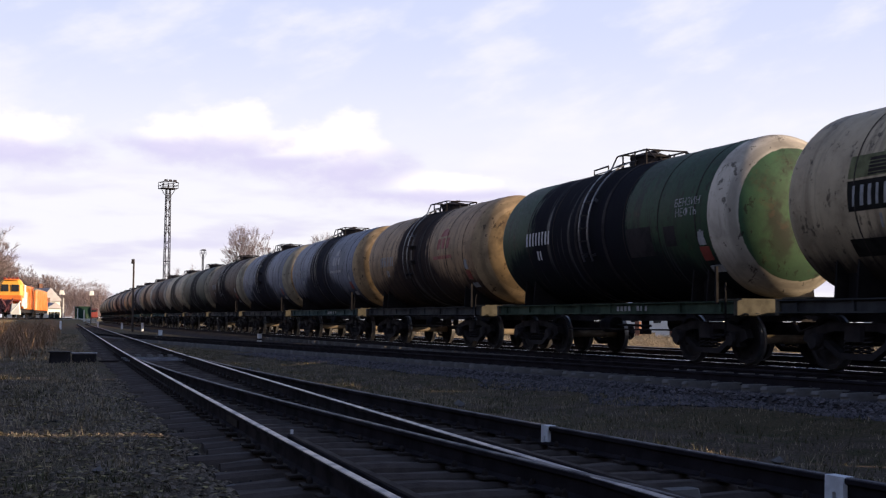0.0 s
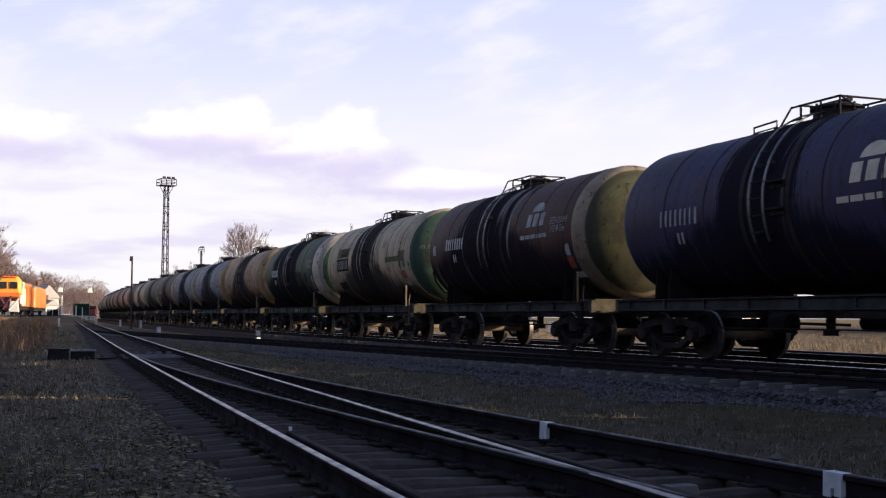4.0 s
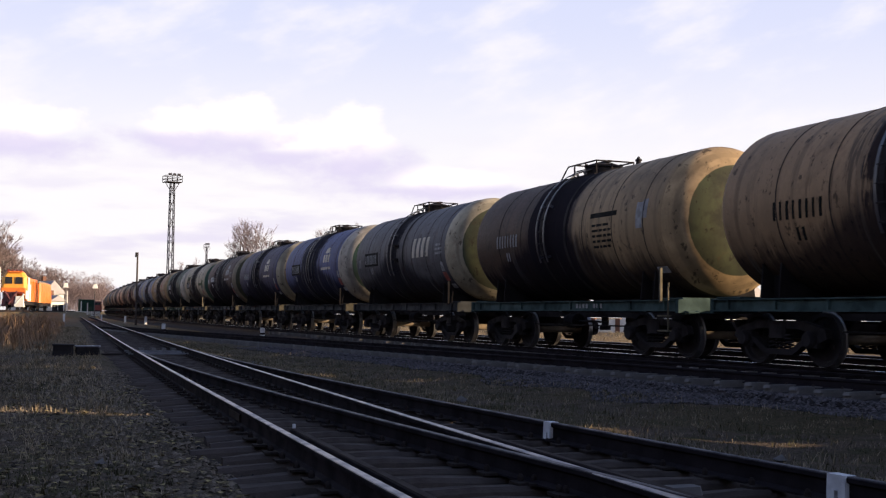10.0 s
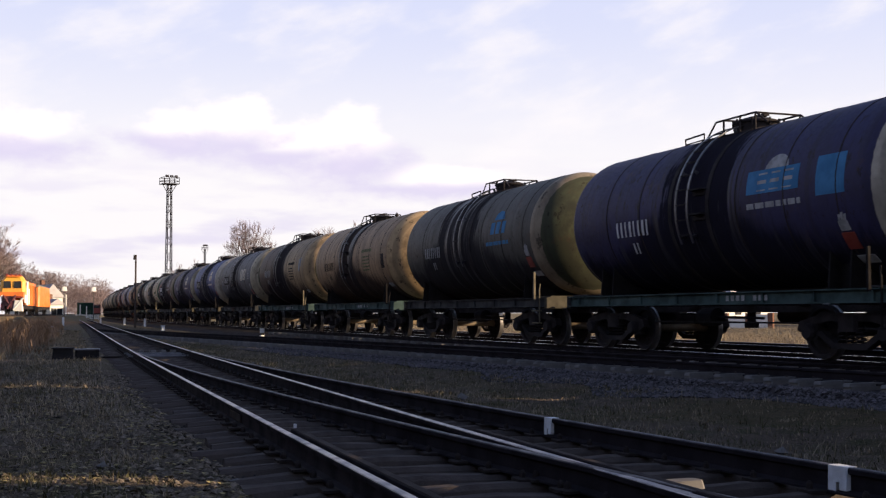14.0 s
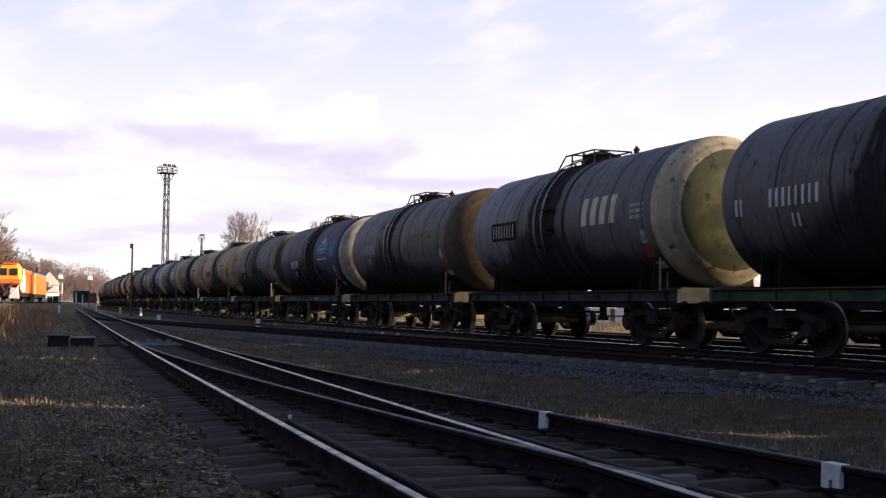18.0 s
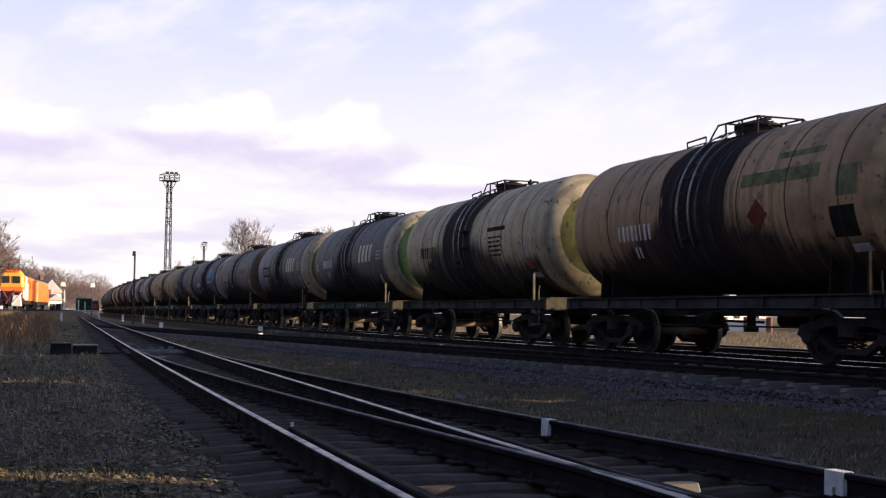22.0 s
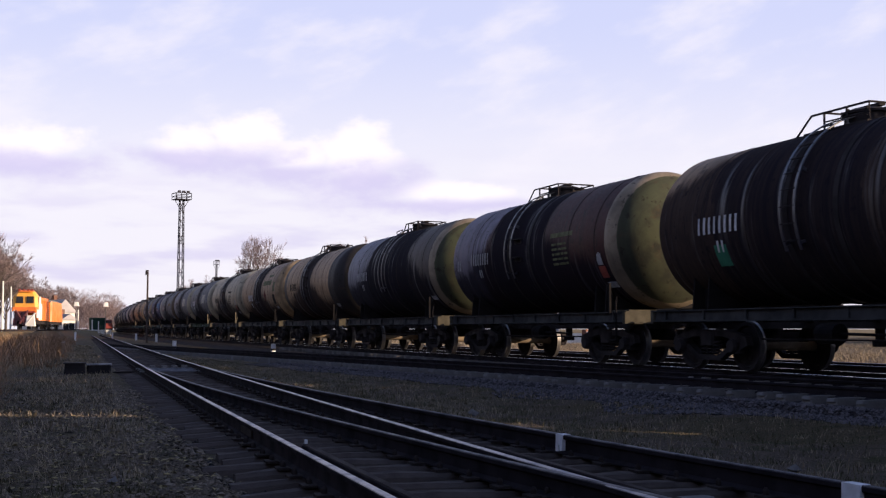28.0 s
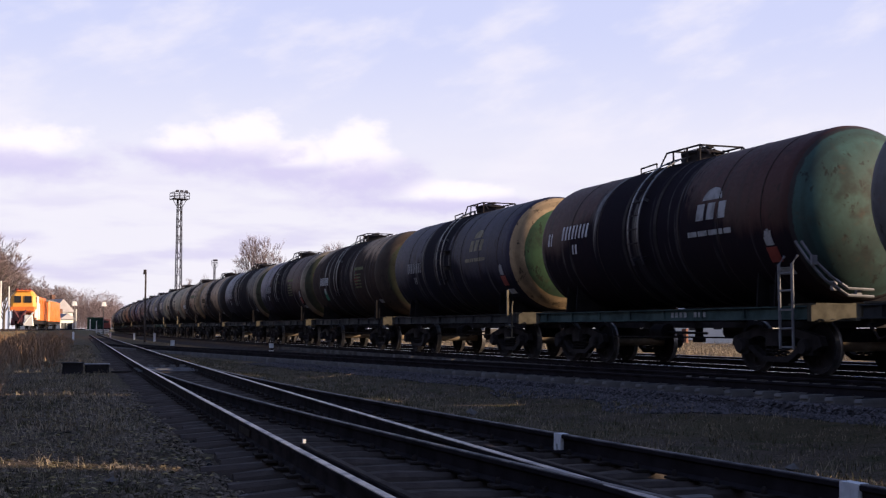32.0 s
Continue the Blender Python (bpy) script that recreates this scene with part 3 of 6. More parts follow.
def seam_shape():
    r = R_TANK
    return Shape().turned([(-0.02, r - 0.02), (-0.012, r + 0.008), (0.012, r + 0.008), (0.02, r - 0.02)], "y", 48)


def hatch_shape():
    s = Shape().turned([(0.0, 0.42), (0.16, 0.42), (0.17, 0.47), (0.21, 0.47), (0.27, 0.30), (0.29, 0.05)], "z", 20)
    for k in range(8):
        a = k * math.pi / 4
        s.tube([(0.45 * math.cos(a), 0.45 * math.sin(a), 0.10), (0.45 * math.cos(a), 0.45 * math.sin(a), 0.25)], 0.025, 5)
    s.box(0, 0, 0.31, 0.12, 0.7, 0.05)
    return s


def platform_shape():
    s = Shape()
    for q in (-1, 1):
        s.box(q * 0.42, 0.2, 0.02, 0.34, 1.7, 0.05)
        for y in (-0.5, 0.2, 0.9):
            s.box(q * 0.46, y, -0.05, 0.06, 0.06, 0.20)
    return s


def railing_long(q):
    """Pipe guard on one side of the hatch platform, with a sloping end."""
    s = Shape()
    x = q * 0.52
    s.tube([(x, 1.45, -0.06), (x, 0.90, 0.36), (x, -0.62, 0.36), (x, -0.62, 0.02)], 0.021, 6)
    s.tube([(x, 0.55, 0.19), (x, -0.62, 0.19)], 0.015, 5)
    for y in (0.55, -0.05):
        s.tube([(x, y, 0.02), (x, y, 0.36)], 0.022, 5)
    return s


def railing_low(q):
    """Low frame in front, a taller guard round the hatch, sloping ends."""
    s = Shape()
    x = q * 0.52
    s.tube([(x, 1.75, -0.06), (x, 1.75, 0.16), (x, 1.05, 0.19), (x, 1.05, 0.0)], 0.020, 6)
    s.tube([(x, 1.75, 0.05), (x, 1.05, 0.07)], 0.015, 5)
    s.tube([(x, 0.98, 0.02), (x, 0.62, 0.36), (x, -0.72, 0.36), (x, -1.08, 0.12)], 0.021, 6)
    for y in (0.35, -0.2, -0.7):
        s.tube([(x, y, 0.0), (x, y, 0.36)], 0.022, 5)
    return s


def cross_rail():
    s = Shape()
    s.tube([(-0.52, 0, 0.36), (0.52, 0, 0.36)], 0.020, 6)
    return s


def valve_shape():
    return Shape().turned([(0, 0.07), (0.12, 0.06), (0.13, 0.08), (0.17, 0.08), (0.18, 0.05), (0.24, 0.02)], "z", 12)


def arc_bar(s, y0, y1, r0, r1, a0, a1, steps=18):
    """A flat bar bent round the near side of the shell, angles in degrees from level."""
    b = len(s.v)
    for i in range(steps + 1):
        a = radians(a0 + (a1 - a0) * i / steps)
        s.v += [(-r * math.cos(a), y, r * math.sin(a)) for r, y in ((r0, y0), (r1, y0), (r1, y1), (r0, y1))]
    for i in range(steps):
        q = b + 4 * i
        s.f += [(q + j, q + (j + 1) % 4, q + 4 + (j + 1) % 4, q + 4 + j) for j in range(4)]
    e = b + 4 * steps
    s.f += [(b + 3, b + 2, b + 1, b), (e, e + 1, e + 2, e + 3)]
    return s


def ladder_shape():
    """Ladder stringers of flat bar that follow the curve of the shell on the near side."""
    s = Shape()
    for y in (-0.20, 0.20):
        arc_bar(s, y - 0.035, y + 0.035, R_TANK + 0.11, R_TANK + 0.13, -24, 78)
        for a in (-20, 25, 70):
            arc_bar(s, y - 0.02, y + 0.02, R_TANK - 0.01, R_TANK + 0.115, a - 1, a + 1, 1)
    return s


def rung_shape():
    return Shape().tube([(0, -0.2, 0), (0, 0.2, 0)], 0.016, 5)


def footboard_shape():
    """Small folded footboard bolted to the flank below the hatch."""
    return Shape().box(-0.03, 0, 0, 0.16, 0.42, 0.03, 1.0, 0.02).box(0.03, 0, -0.06, 0.05, 0.40, 0.10)


def beam_shape(q):
    """Side beam: a channel with flanges, ribs and bolted plates."""
    s = Shape()
    x = q * 1.40
    s.box(x, 0, 1.07, 0.05, 10.7, 0.20)
    s.box(x + q * 0.03, 0, 1.175, 0.13, 10.7, 0.022)
    s.box(x + q * 0.03, 0, 0.965, 0.13, 10.7, 0.022)
    for i in range(8):
        s.box(x + q * 0.045, -4.9 + i * 1.4, 1.07, 0.05, 0.05, 0.17)
    return s


def sill_shape():
    s = Shape()
    ring = [(-0.275, 0.81), (0.275, 0.81), (0.275, 1.15), (0.25, 1.15), (0.25, 1.26), (-0.25, 1.26), (-0.25, 1.15), (-0.275, 1.15)]
    low = [(x, min(z, 1.15)) for x, z in ring]
    for a, b, q in ((-5.5, -3.2, low), (-3.2, 0.4, ring), (0.4, 1.5, low), (1.5, 3.4, ring), (3.4, 5.5, low)):
        s.sweep(q, [(0, a, 0, 0), (0, b, 0, 0)])
    return s


def end_beam_shape():
    s = Shape().box(0, 0, 1.06, 3.0, 0.10, 0.28, 1.0, 0.03)
    s.box(0, -0.35, 1.215, 2.7, 0.75, 0.03)
    for q in (-1, 1):
        s.box(q * 1.15, -0.06, 1.04, 0.30, 0.10, 0.30)
        s.tube([(q * 1.30, 0.04, 0.95), (q * 1.30, 0.16, 0.93), (q * 1.05, 0.16, 0.93), (q * 1.05, 0.04, 0.95)], 0.02, 5)
    return s


def saddle_shape():
    """Cradle under the tank: plates cut to the shell."""
    s = Shape()
    for y in (-0.26, 0.26):
        n = 12
        b = len(s.v)
        for e in (-0.02, 0.02):
            for i in range(n + 1):
                a = math.radians(-140 + 100 * i / n)
                s.v.append((R_TANK * math.cos(a) * 1.0, y + e, Z_TANK + R_TANK * math.sin(a)))
            for i in range(n + 1):
                a = math.radians(-140 + 100 * i / n)
                s.v.append((R_TANK * math.cos(a) * 1.05, y + e, 1.14))
        m = 2 * (n + 1)
        for i in range(n):
            s.f.append((b + i, b + i + 1, b + n + 2 + i, b + n + 1 + i))
            s.f.append((b + m + i + 1, b + m + i, b + m + n + 1 + i, b + m + n + 2 + i))
            s.f.append((b + i, b + m + i, b + m + i + 1, b + i + 1))
        for i in (0, n):
            s.f.append((b + i, b + n + 1 + i, b + m + n + 1 + i, b + m + i))
    s.box(0, 0, 1.16, 2.5, 0.60, 0.06)
    for q in (-0.95, 0.95):
        s.box(q, 0, 1.40, 0.10, 0.5, 0.46)
    return s


def side_frame_shape():
    """Cast bogie side frame: top chord, sloping arms, spring seat, axle boxes."""
    s = Shape()
    out = [(-1.32, 0.50), (-1.25, 0.66), (-0.62, 0.80), (0.62, 0.80), (1.25, 0.66), (1.32, 0.50), (1.12, 0.42), (0.78, 0.42),
           (0.40, 0.20), (-0.40, 0.20), (-0.78, 0.42), (-1.12, 0.42)]
    hole = [(-0.95, 0.52), (-0.90, 0.58), (-0.52, 0.66), (0.52, 0.66), (0.90, 0.58), (0.95, 0.52), (0.86, 0.50), (0.70, 0.50),
            (0.36, 0.30), (-0.36, 0.30), (-0.70, 0.50), (-0.86, 0.50)]
    k = len(out)
    for x in (-0.07, 0.07):
        s.v += [(x, y, z) for y, z in out] + [(x, y, z) for y, z in hole]
    for i in range(k):
        j = (i + 1) % k
        s.f += [(i, j, k + j, k + i), (3 * k + i, 3 * k + j, 2 * k + j, 2 * k + i), (i, 2 * k + i, 2 * k + j, j), (k + j, 3 * k + j, 3 * k + i, k + i)]
    for y in (-0.925, 0.925):
        s.box(0, y, 0.475, 0.26, 0.30, 0.28, 1.0, 0.06)
        s.turned([(-0.20, 0.12), (-0.15, 0.15), (0.15, 0.15), (0.20, 0.12)], "x", 14, (0, y, 0.475))
    return s


def spring_shape():
    s = Shape()
    pts = [(0.085 * math.cos(a), 0.085 * math.sin(a), 0.31 + 0.26 * a / (8 * math.pi)) for a in [i * math.pi / 3 for i in range(25)]]
    return s.tube(pts, 0.018, 4)


def wheel_shape():
    prof = [(-0.068, 0.10), (-0.068, 0.13), (-0.02, 0.16), (-0.012, 0.37), (-0.062, 0.40), (-0.066, 0.470), (0.03, 0.476), (0.045, 0.50),
            (0.065, 0.50), (0.068, 0.40), (0.012, 0.37), (0.02, 0.16), (0.068, 0.13), (0.068, 0.10)]
    s = Shape().turned(prof, "x", 32)
    for k in range(3):
        a = 2 * math.pi * k / 3
        s.box(-0.055, 0.26 * math.cos(a), 0.26 * math.sin(a), 0.03, 0.07, 0.07)
    return s


def wheel_mesh():
    me = wheel_shape().mesh("wheel", BLACK, True)
    me.materials.append(TREAD)
    for p in me.polygons:
        c = p.center
        if math.hypot(c.y, c.z) > 0.462:
            p.material_index = 1
    return me


def axle_shape():
    return Shape().turned([(-1.06, 0.07), (-0.86, 0.075), (-0.84, 0.10), (-0.66, 0.10), (-0.60, 0.085), (0.60, 0.085), (0.66, 0.10), (0.84, 0.10), (0.86, 0.075), (1.06, 0.07)], "x", 16)


def coupler_shape():
    s = Shape()
    s.box(0, 0.25, 1.0, 0.20, 0.62, 0.22, 1.0, 0.04)
    s.box(-0.10, 0.62, 1.0, 0.26, 0.26, 0.36, 1.0, 0.06)
    s.box(0.16, 0.55, 1.0, 0.14, 0.20, 0.30, 1.0, 0.04)
    s.tube([(0.25, 0.05, 0.9), (0.28, 0.35, 0.62), (0.2, 0.62, 0.72)], 0.03, 6)
    return s


def end_ladder_shape():
    """Steps and grab rail at a corner, from below the frame to the tank's flank."""
    s = Shape()
    for y in (-0.18, 0.18):
        s.tube([(-1.60, y, 0.45), (-1.60, y, 1.9), (-1.48, y, 2.05)], 0.026, 6)
    for z in (0.48, 0.80, 1.12, 1.45, 1.75):
        s.tube([(-1.60, -0.18, z), (-1.60, 0.18, z)], 0.02, 5)
    return s


def grab_post_shape():
    s = Shape()
    s.box(-1.57, 0.0, 1.48, 0.05, 0.05, 0.70)
    s.tube([(-1.55, -0.25, 0.55), (-1.55, -0.25, 1.35), (-1.5, -0.18, 1.52)], 0.02, 5)
    for z in (0.56, 0.86):
        s.box(-1.56, -0.12, z, 0.12, 0.34, 0.03)
    return s


def brake_shape():
    s = Shape().turned([(-0.30, 0.06), (-0.28, 0.18), (0.22, 0.18), (0.30, 0.10)], "y", 16, (-0.55, 0.9, 0.72))
    s.tube([(-0.55, 0.6, 0.72), (-0.55, -0.9, 0.70)], 0.03, 6)
    s.tube([(-0.9, -2.4, 0.62), (-0.9, 2.4, 0.62)], 0.018, 5)
    return s


def reservoir_shape():
    s = Shape().turned([(-0.5, 0.05), (-0.45, 0.14), (-0.40, 0.16), (0.40, 0.16), (0.45, 0.14), (0.5, 0.05)], "y", 16, (0.6, -0.4, 0.74))
    s.turned([(0.62, 0.09), (0.95, 0.09)], "z", 12, (0.0, 0.25, 0.0))
    s.turned([(0.50, 0.14), (0.62, 0.14)], "z", 12, (0.0, 0.25, 0.0))
    return s


def shell_patch(s, y0, y1, z0, z1, slant=0.0, lift=0.004, steps=4):
    """A thin painted patch on the near flank of the shell, z counted from the rails."""
    b = len(s.v)
    a0, a1 = [math.asin(max(-1, min(1, (z - Z_TANK) / R_TANK))) for z in (z0, z1)]
    for r in (R_TANK + lift, R_TANK - 0.004):
        for i in range(steps + 1):
            u = i / steps
            a = a0 + (a1 - a0) * u
            for y in (y0, y1):
                s.v.append((-r * math.cos(a), y - slant * u, Z_TANK + r * math.sin(a)))
    m = 2 * (steps + 1)
    for i in range(steps):
        q = b + 2 * i
        s.f.append((q, q + 1, q + 3, q + 2))
        s.f += [(q, q + 2, q + m + 2, q + m), (q + 1, q + m + 1, q + m + 3, q + 3)]
    s.f += [(b, b + m, b + m + 1, b + 1), (b + m - 2, b + m - 1, b + 2 * m - 1, b + 2 * m - 2)]
    return s


def bars(y0, y1, z, height, count, seed=1):
    """A row of thin upright strokes in place of writing that cannot be given."""
    s = Shape()
    step = (y0 - y1) / count
    rng = random.Random(seed)
    for i in range(count):
        a = y0 - i * step
        shell_patch(s, a, a - step * rng.uniform(0.26, 0.46), z, z + height, height * 0.10, 0.008, 3)
    return s


def lines(y0, y1, z, n, gap=0.13, height=0.06, seed=2):
    s = Shape()
    rng = random.Random(seed)
    for k in range(n):
        y = y0
        while y > y1 + 0.05:
            w = rng.uniform(0.10, 0.32)
            shell_patch(s, y, max(y - w, y1), z - k * gap, z - k * gap + height, 0, 0.004, 2)
            y -= w + 0.05
    return s


def sun_logo(y, z):
    """Half disc over three blocks in place of the operator's sign."""
    dome = Shape()
    n = 12
    for r in (R_TANK + 0.004, R_TANK - 0.004):
        for i in range(n + 1):
            w = math.pi * i / n
            a = math.asin((z + 0.40 - Z_TANK) / R_TANK) + 0.26 * math.sin(w) / R_TANK
            dome.v.append((-r * math.cos(a), y + 0.32 * math.cos(w), Z_TANK + r * math.sin(a)))
    dome.f = [tuple(range(n + 1)), tuple(reversed(range(n + 1, 2 * n + 2)))] + [(i + 1, i, n + 1 + i, n + 2 + i) for i in range(n)]
    out = [dome]
    for a in (0.50, 0.14, -0.22):
        out.append(shell_patch(Shape(), a + y, a + y - 0.25, z + 0.02, z + 0.34, 0.03, 0.004, 2))
    return out


def block_sign(y, z):
    """Four large slanting bars in place of the operator's sign."""
    out = []
    for k in range(4):
        a = y - k * 0.43
        out.append(shell_patch(Shape(), a, a - 0.24, z, z + 0.62, 0.09, 0.004, 4))
    return out


def words(text, y, z, height):
    """Lettering wrapped on the near flank."""
    curve = bpy.data.curves.new("words", "FONT")
    curve.body, curve.size = text, height * 1.4
    ob = bpy.data.objects.new("words", curve)
    scene.collection.objects.link(ob)
    me = ob.to_mesh(depsgraph=bpy.context.evaluated_depsgraph_get())
    s = Shape()
    for v in me.vertices:
        a = math.asin((z - Z_TANK) / R_TANK) + v.co.y / R_TANK
        s.v.append((-(R_TANK + 0.005) * math.cos(a), y - v.co.x, Z_TANK + (R_TANK + 0.005) * math.sin(a)))
    s.f = [tuple(p.vertices) for p in me.polygons]
    ob.to_mesh_clear()
    bpy.data.objects.remove(ob)
    bpy.data.curves.remove(curve)
    return s


def dome_depth(r):
    """How far the dished end stands out at radius r."""
    a = math.acos(min(1.0, (r / R_TANK) ** 1.25))
    return 4.80 + 0.68 * math.sin(a) ** 1.1


def dome_words(text, x, z, height):
    """Lettering laid on the dished end that faces back along the train."""
    curve = bpy.data.curves.new("words", "FONT")
    curve.body, curve.size = text, height * 1.4
    ob = bpy.data.objects.new("words", curve)
    scene.collection.objects.link(ob)
    me = ob.to_mesh(depsgraph=bpy.context.evaluated_depsgraph_get())
    s = Shape()
    for v in me.vertices:
        px, pz = x + v.co.x, z + v.co.y - Z_TANK
        s.v.append((px, -dome_depth(math.hypot(px, pz)) - 0.02, pz + Z_TANK))
    s.f = [tuple(p.vertices) for p in me.polygons]
    ob.to_mesh_clear()
    bpy.data.objects.remove(ob)
    bpy.data.curves.remove(curve)
    return s


def end_rail_shape():
    """Two bent pipes looped low round the dished end."""
    s = Shape()
    for d in (0.0, 0.13):
        s.tube([(-1.66 + d, -5.30, 2.28), (-1.52 + d, -5.46, 1.95), (-1.28 + d, -5.58, 1.62 + d * 0.4), (-0.85, -5.62, 1.36 + d * 0.9), (-0.30, -5.60, 1.34 + d * 0.9)], 0.026, 6)
    for x, z in ((-1.45, 1.95), (-1.05, 1.52), (-0.55, 1.41)):
        s.box(x, -5.52, z, 0.10, 0.06, 0.16)
    return s


def k_steps(spec):
    return spec["n"] == 20


def wagon_label(look_words):
    return look_words + " tank wagon rolling on the main line"


WHEEL = wheel_mesh()


def tank_wagon(spec, near):
    w = thing("tank_wagon", label=wagon_label(spec["label"]), category="tank wagon", group="wagons of the oil train")
    frame_mat = spec.get("frame", GREYFRAME)
    kind = spec.get("rails", 0)
    shift = 0.0 if kind else 0.40
    if "tank" not in MESHES:
        MESHES["tank"] = tank_shape().mesh("tank", WHITE, True)
    me = MESHES["tank"].copy()
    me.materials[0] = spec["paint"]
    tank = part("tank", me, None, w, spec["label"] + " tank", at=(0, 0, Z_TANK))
    if near:
        for y in (-4.25, -2.9, -1.5, 1.9, 3.3):
            part("weld_seam", shared("weld_seam", RUST, seam_shape, True), None, tank, at=(0, y, 0))
        for y in (-0.62, 0.70):
            part("strap", shared("strap", BLACK, strap_shape, True), None, tank, at=(0, y, 0))
        ladder = part("ladder", shared("ladder", WETSTEEL, ladder_shape), None, w, "oily flat-bar ladder", at=(0, 0.1 + shift, Z_TANK))
        for i in range(10):
            a = radians(-18 + i * 10)
            part("rung", shared("rung", BLACK, rung_shape), None, ladder, at=(-(R_TANK + 0.12) * math.cos(a), 0, (R_TANK + 0.12) * math.sin(a)))
        if spec["n"] % 2:
            for z in (-0.15, 0.32):
                part("footboard", shared("footboard", BLACK, footboard_shape), None, w, at=(-R_TANK - 0.02, -0.35 + shift, Z_TANK + z))
        if spec["n"] in (6, 7, 10, 11, 12, 13, 15):
            part("safety_valve", shared("safety_valve", BLACK, valve_shape, True), None, w, at=(0, -1.35, Z_TANK + R_TANK - 0.02))
    top = Z_TANK + R_TANK
    part("hatch", shared("hatch", BLACK, hatch_shape, True), None, w, "oil-blackened hatch", at=(0, shift, top - 0.03))
    plat = part("platform", shared("platform", BLACK, platform_shape), None, w, at=(0, shift, top - 0.12))
    for q in (-1, 1):
        build = (railing_long if kind == 0 else railing_low)
        part("railing", shared(f"railing{kind}{q}", BLACK, lambda: build(q)), None, plat)
    for y in ((0.55, -0.62) if kind == 0 else (0.35, -0.7)):
        part("cross_rail", shared("cross_rail", BLACK, cross_rail), None, plat, at=(0, y, 0))
    for q in (-1, 1):
        part("side_beam", shared(f"side_beam{q}", frame_mat, lambda: beam_shape(q)), None, w, "painted side beam")
    sill = part("centre_sill", shared("centre_sill", BLACK, sill_shape), None, w)
    for y in (-3.9, -1.8, 0, 1.8, 3.9):
        part("cross_bearer", shared("cross_bearer", BLACK, lambda: Shape().box(0, 0, 1.02, 2.75, 0.22, 0.18)), None, sill, at=(0, y, 0))
    for q in (-1, 1):
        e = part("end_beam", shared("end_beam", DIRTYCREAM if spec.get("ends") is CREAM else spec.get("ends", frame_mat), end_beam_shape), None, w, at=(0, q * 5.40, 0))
        e.rotation_euler = (0, 0, 0 if q > 0 else math.pi)
        c = part("coupler", shared("coupler", RUST, coupler_shape), None, w, at=(0, q * 5.35, 0))
        c.rotation_euler = (0, 0, 0 if q > 0 else math.pi)
        part("saddle", shared("saddle", SADDLE, saddle_shape), None, w, at=(0, q * 3.9, 0))
        bogie = part("bogie", shared("bolster", BLACK, lambda: Shape().box(0, 0, 0.62, 2.3, 0.46, 0.26, 1.0, 0.05).box(0, 0, 0.82, 0.8, 0.8, 0.14)), None, w, at=(0, q * 3.9, 0))
        for e in (-1, 1):
            part("side_frame", shared("side_frame", BLACK, side_frame_shape), None, bogie, at=(e * 1.02, 0, 0))
            if near:
                for y in (-0.22, 0.0, 0.22):
                    part("spring", shared("spring", BLACK, spring_shape), None, bogie, at=(e * 1.02, y, 0))
        for e in (-1, 1):
            ax = part("wheelset", shared("axle", AXLE, axle_shape, True), None, w, at=(0, q * 3.9 + e * 0.925, 0.475))
            for h in (-1, 1):
                o = part("wheel", WHEEL, None, ax, at=(h * 0.79, 0, 0))
                o.rotation_euler = (0, 0, 0 if h < 0 else math.pi)
    if near:
        part("end_ladder", shared("end_ladder", GREYSTEEL, end_ladder_shape) if k_steps(spec) else shared("grab_post", POSTPAINT if spec["n"] in (1, 6, 8, 12, 13, 19) else SADDLE, grab_post_shape), None, w, at=(0, -4.95, 0))
        part("brake_cylinder", shared("brake_cylinder", BLACK, brake_shape), None, w)
        part("air_reservoir", shared("air_reservoir", BLACK, reservoir_shape), None, w)
        marks(w, spec)
    return w


def painted(name, shape, mat, w, label=""):
    return tagged(part(name, shape, mat, w, label), kind="stuff")


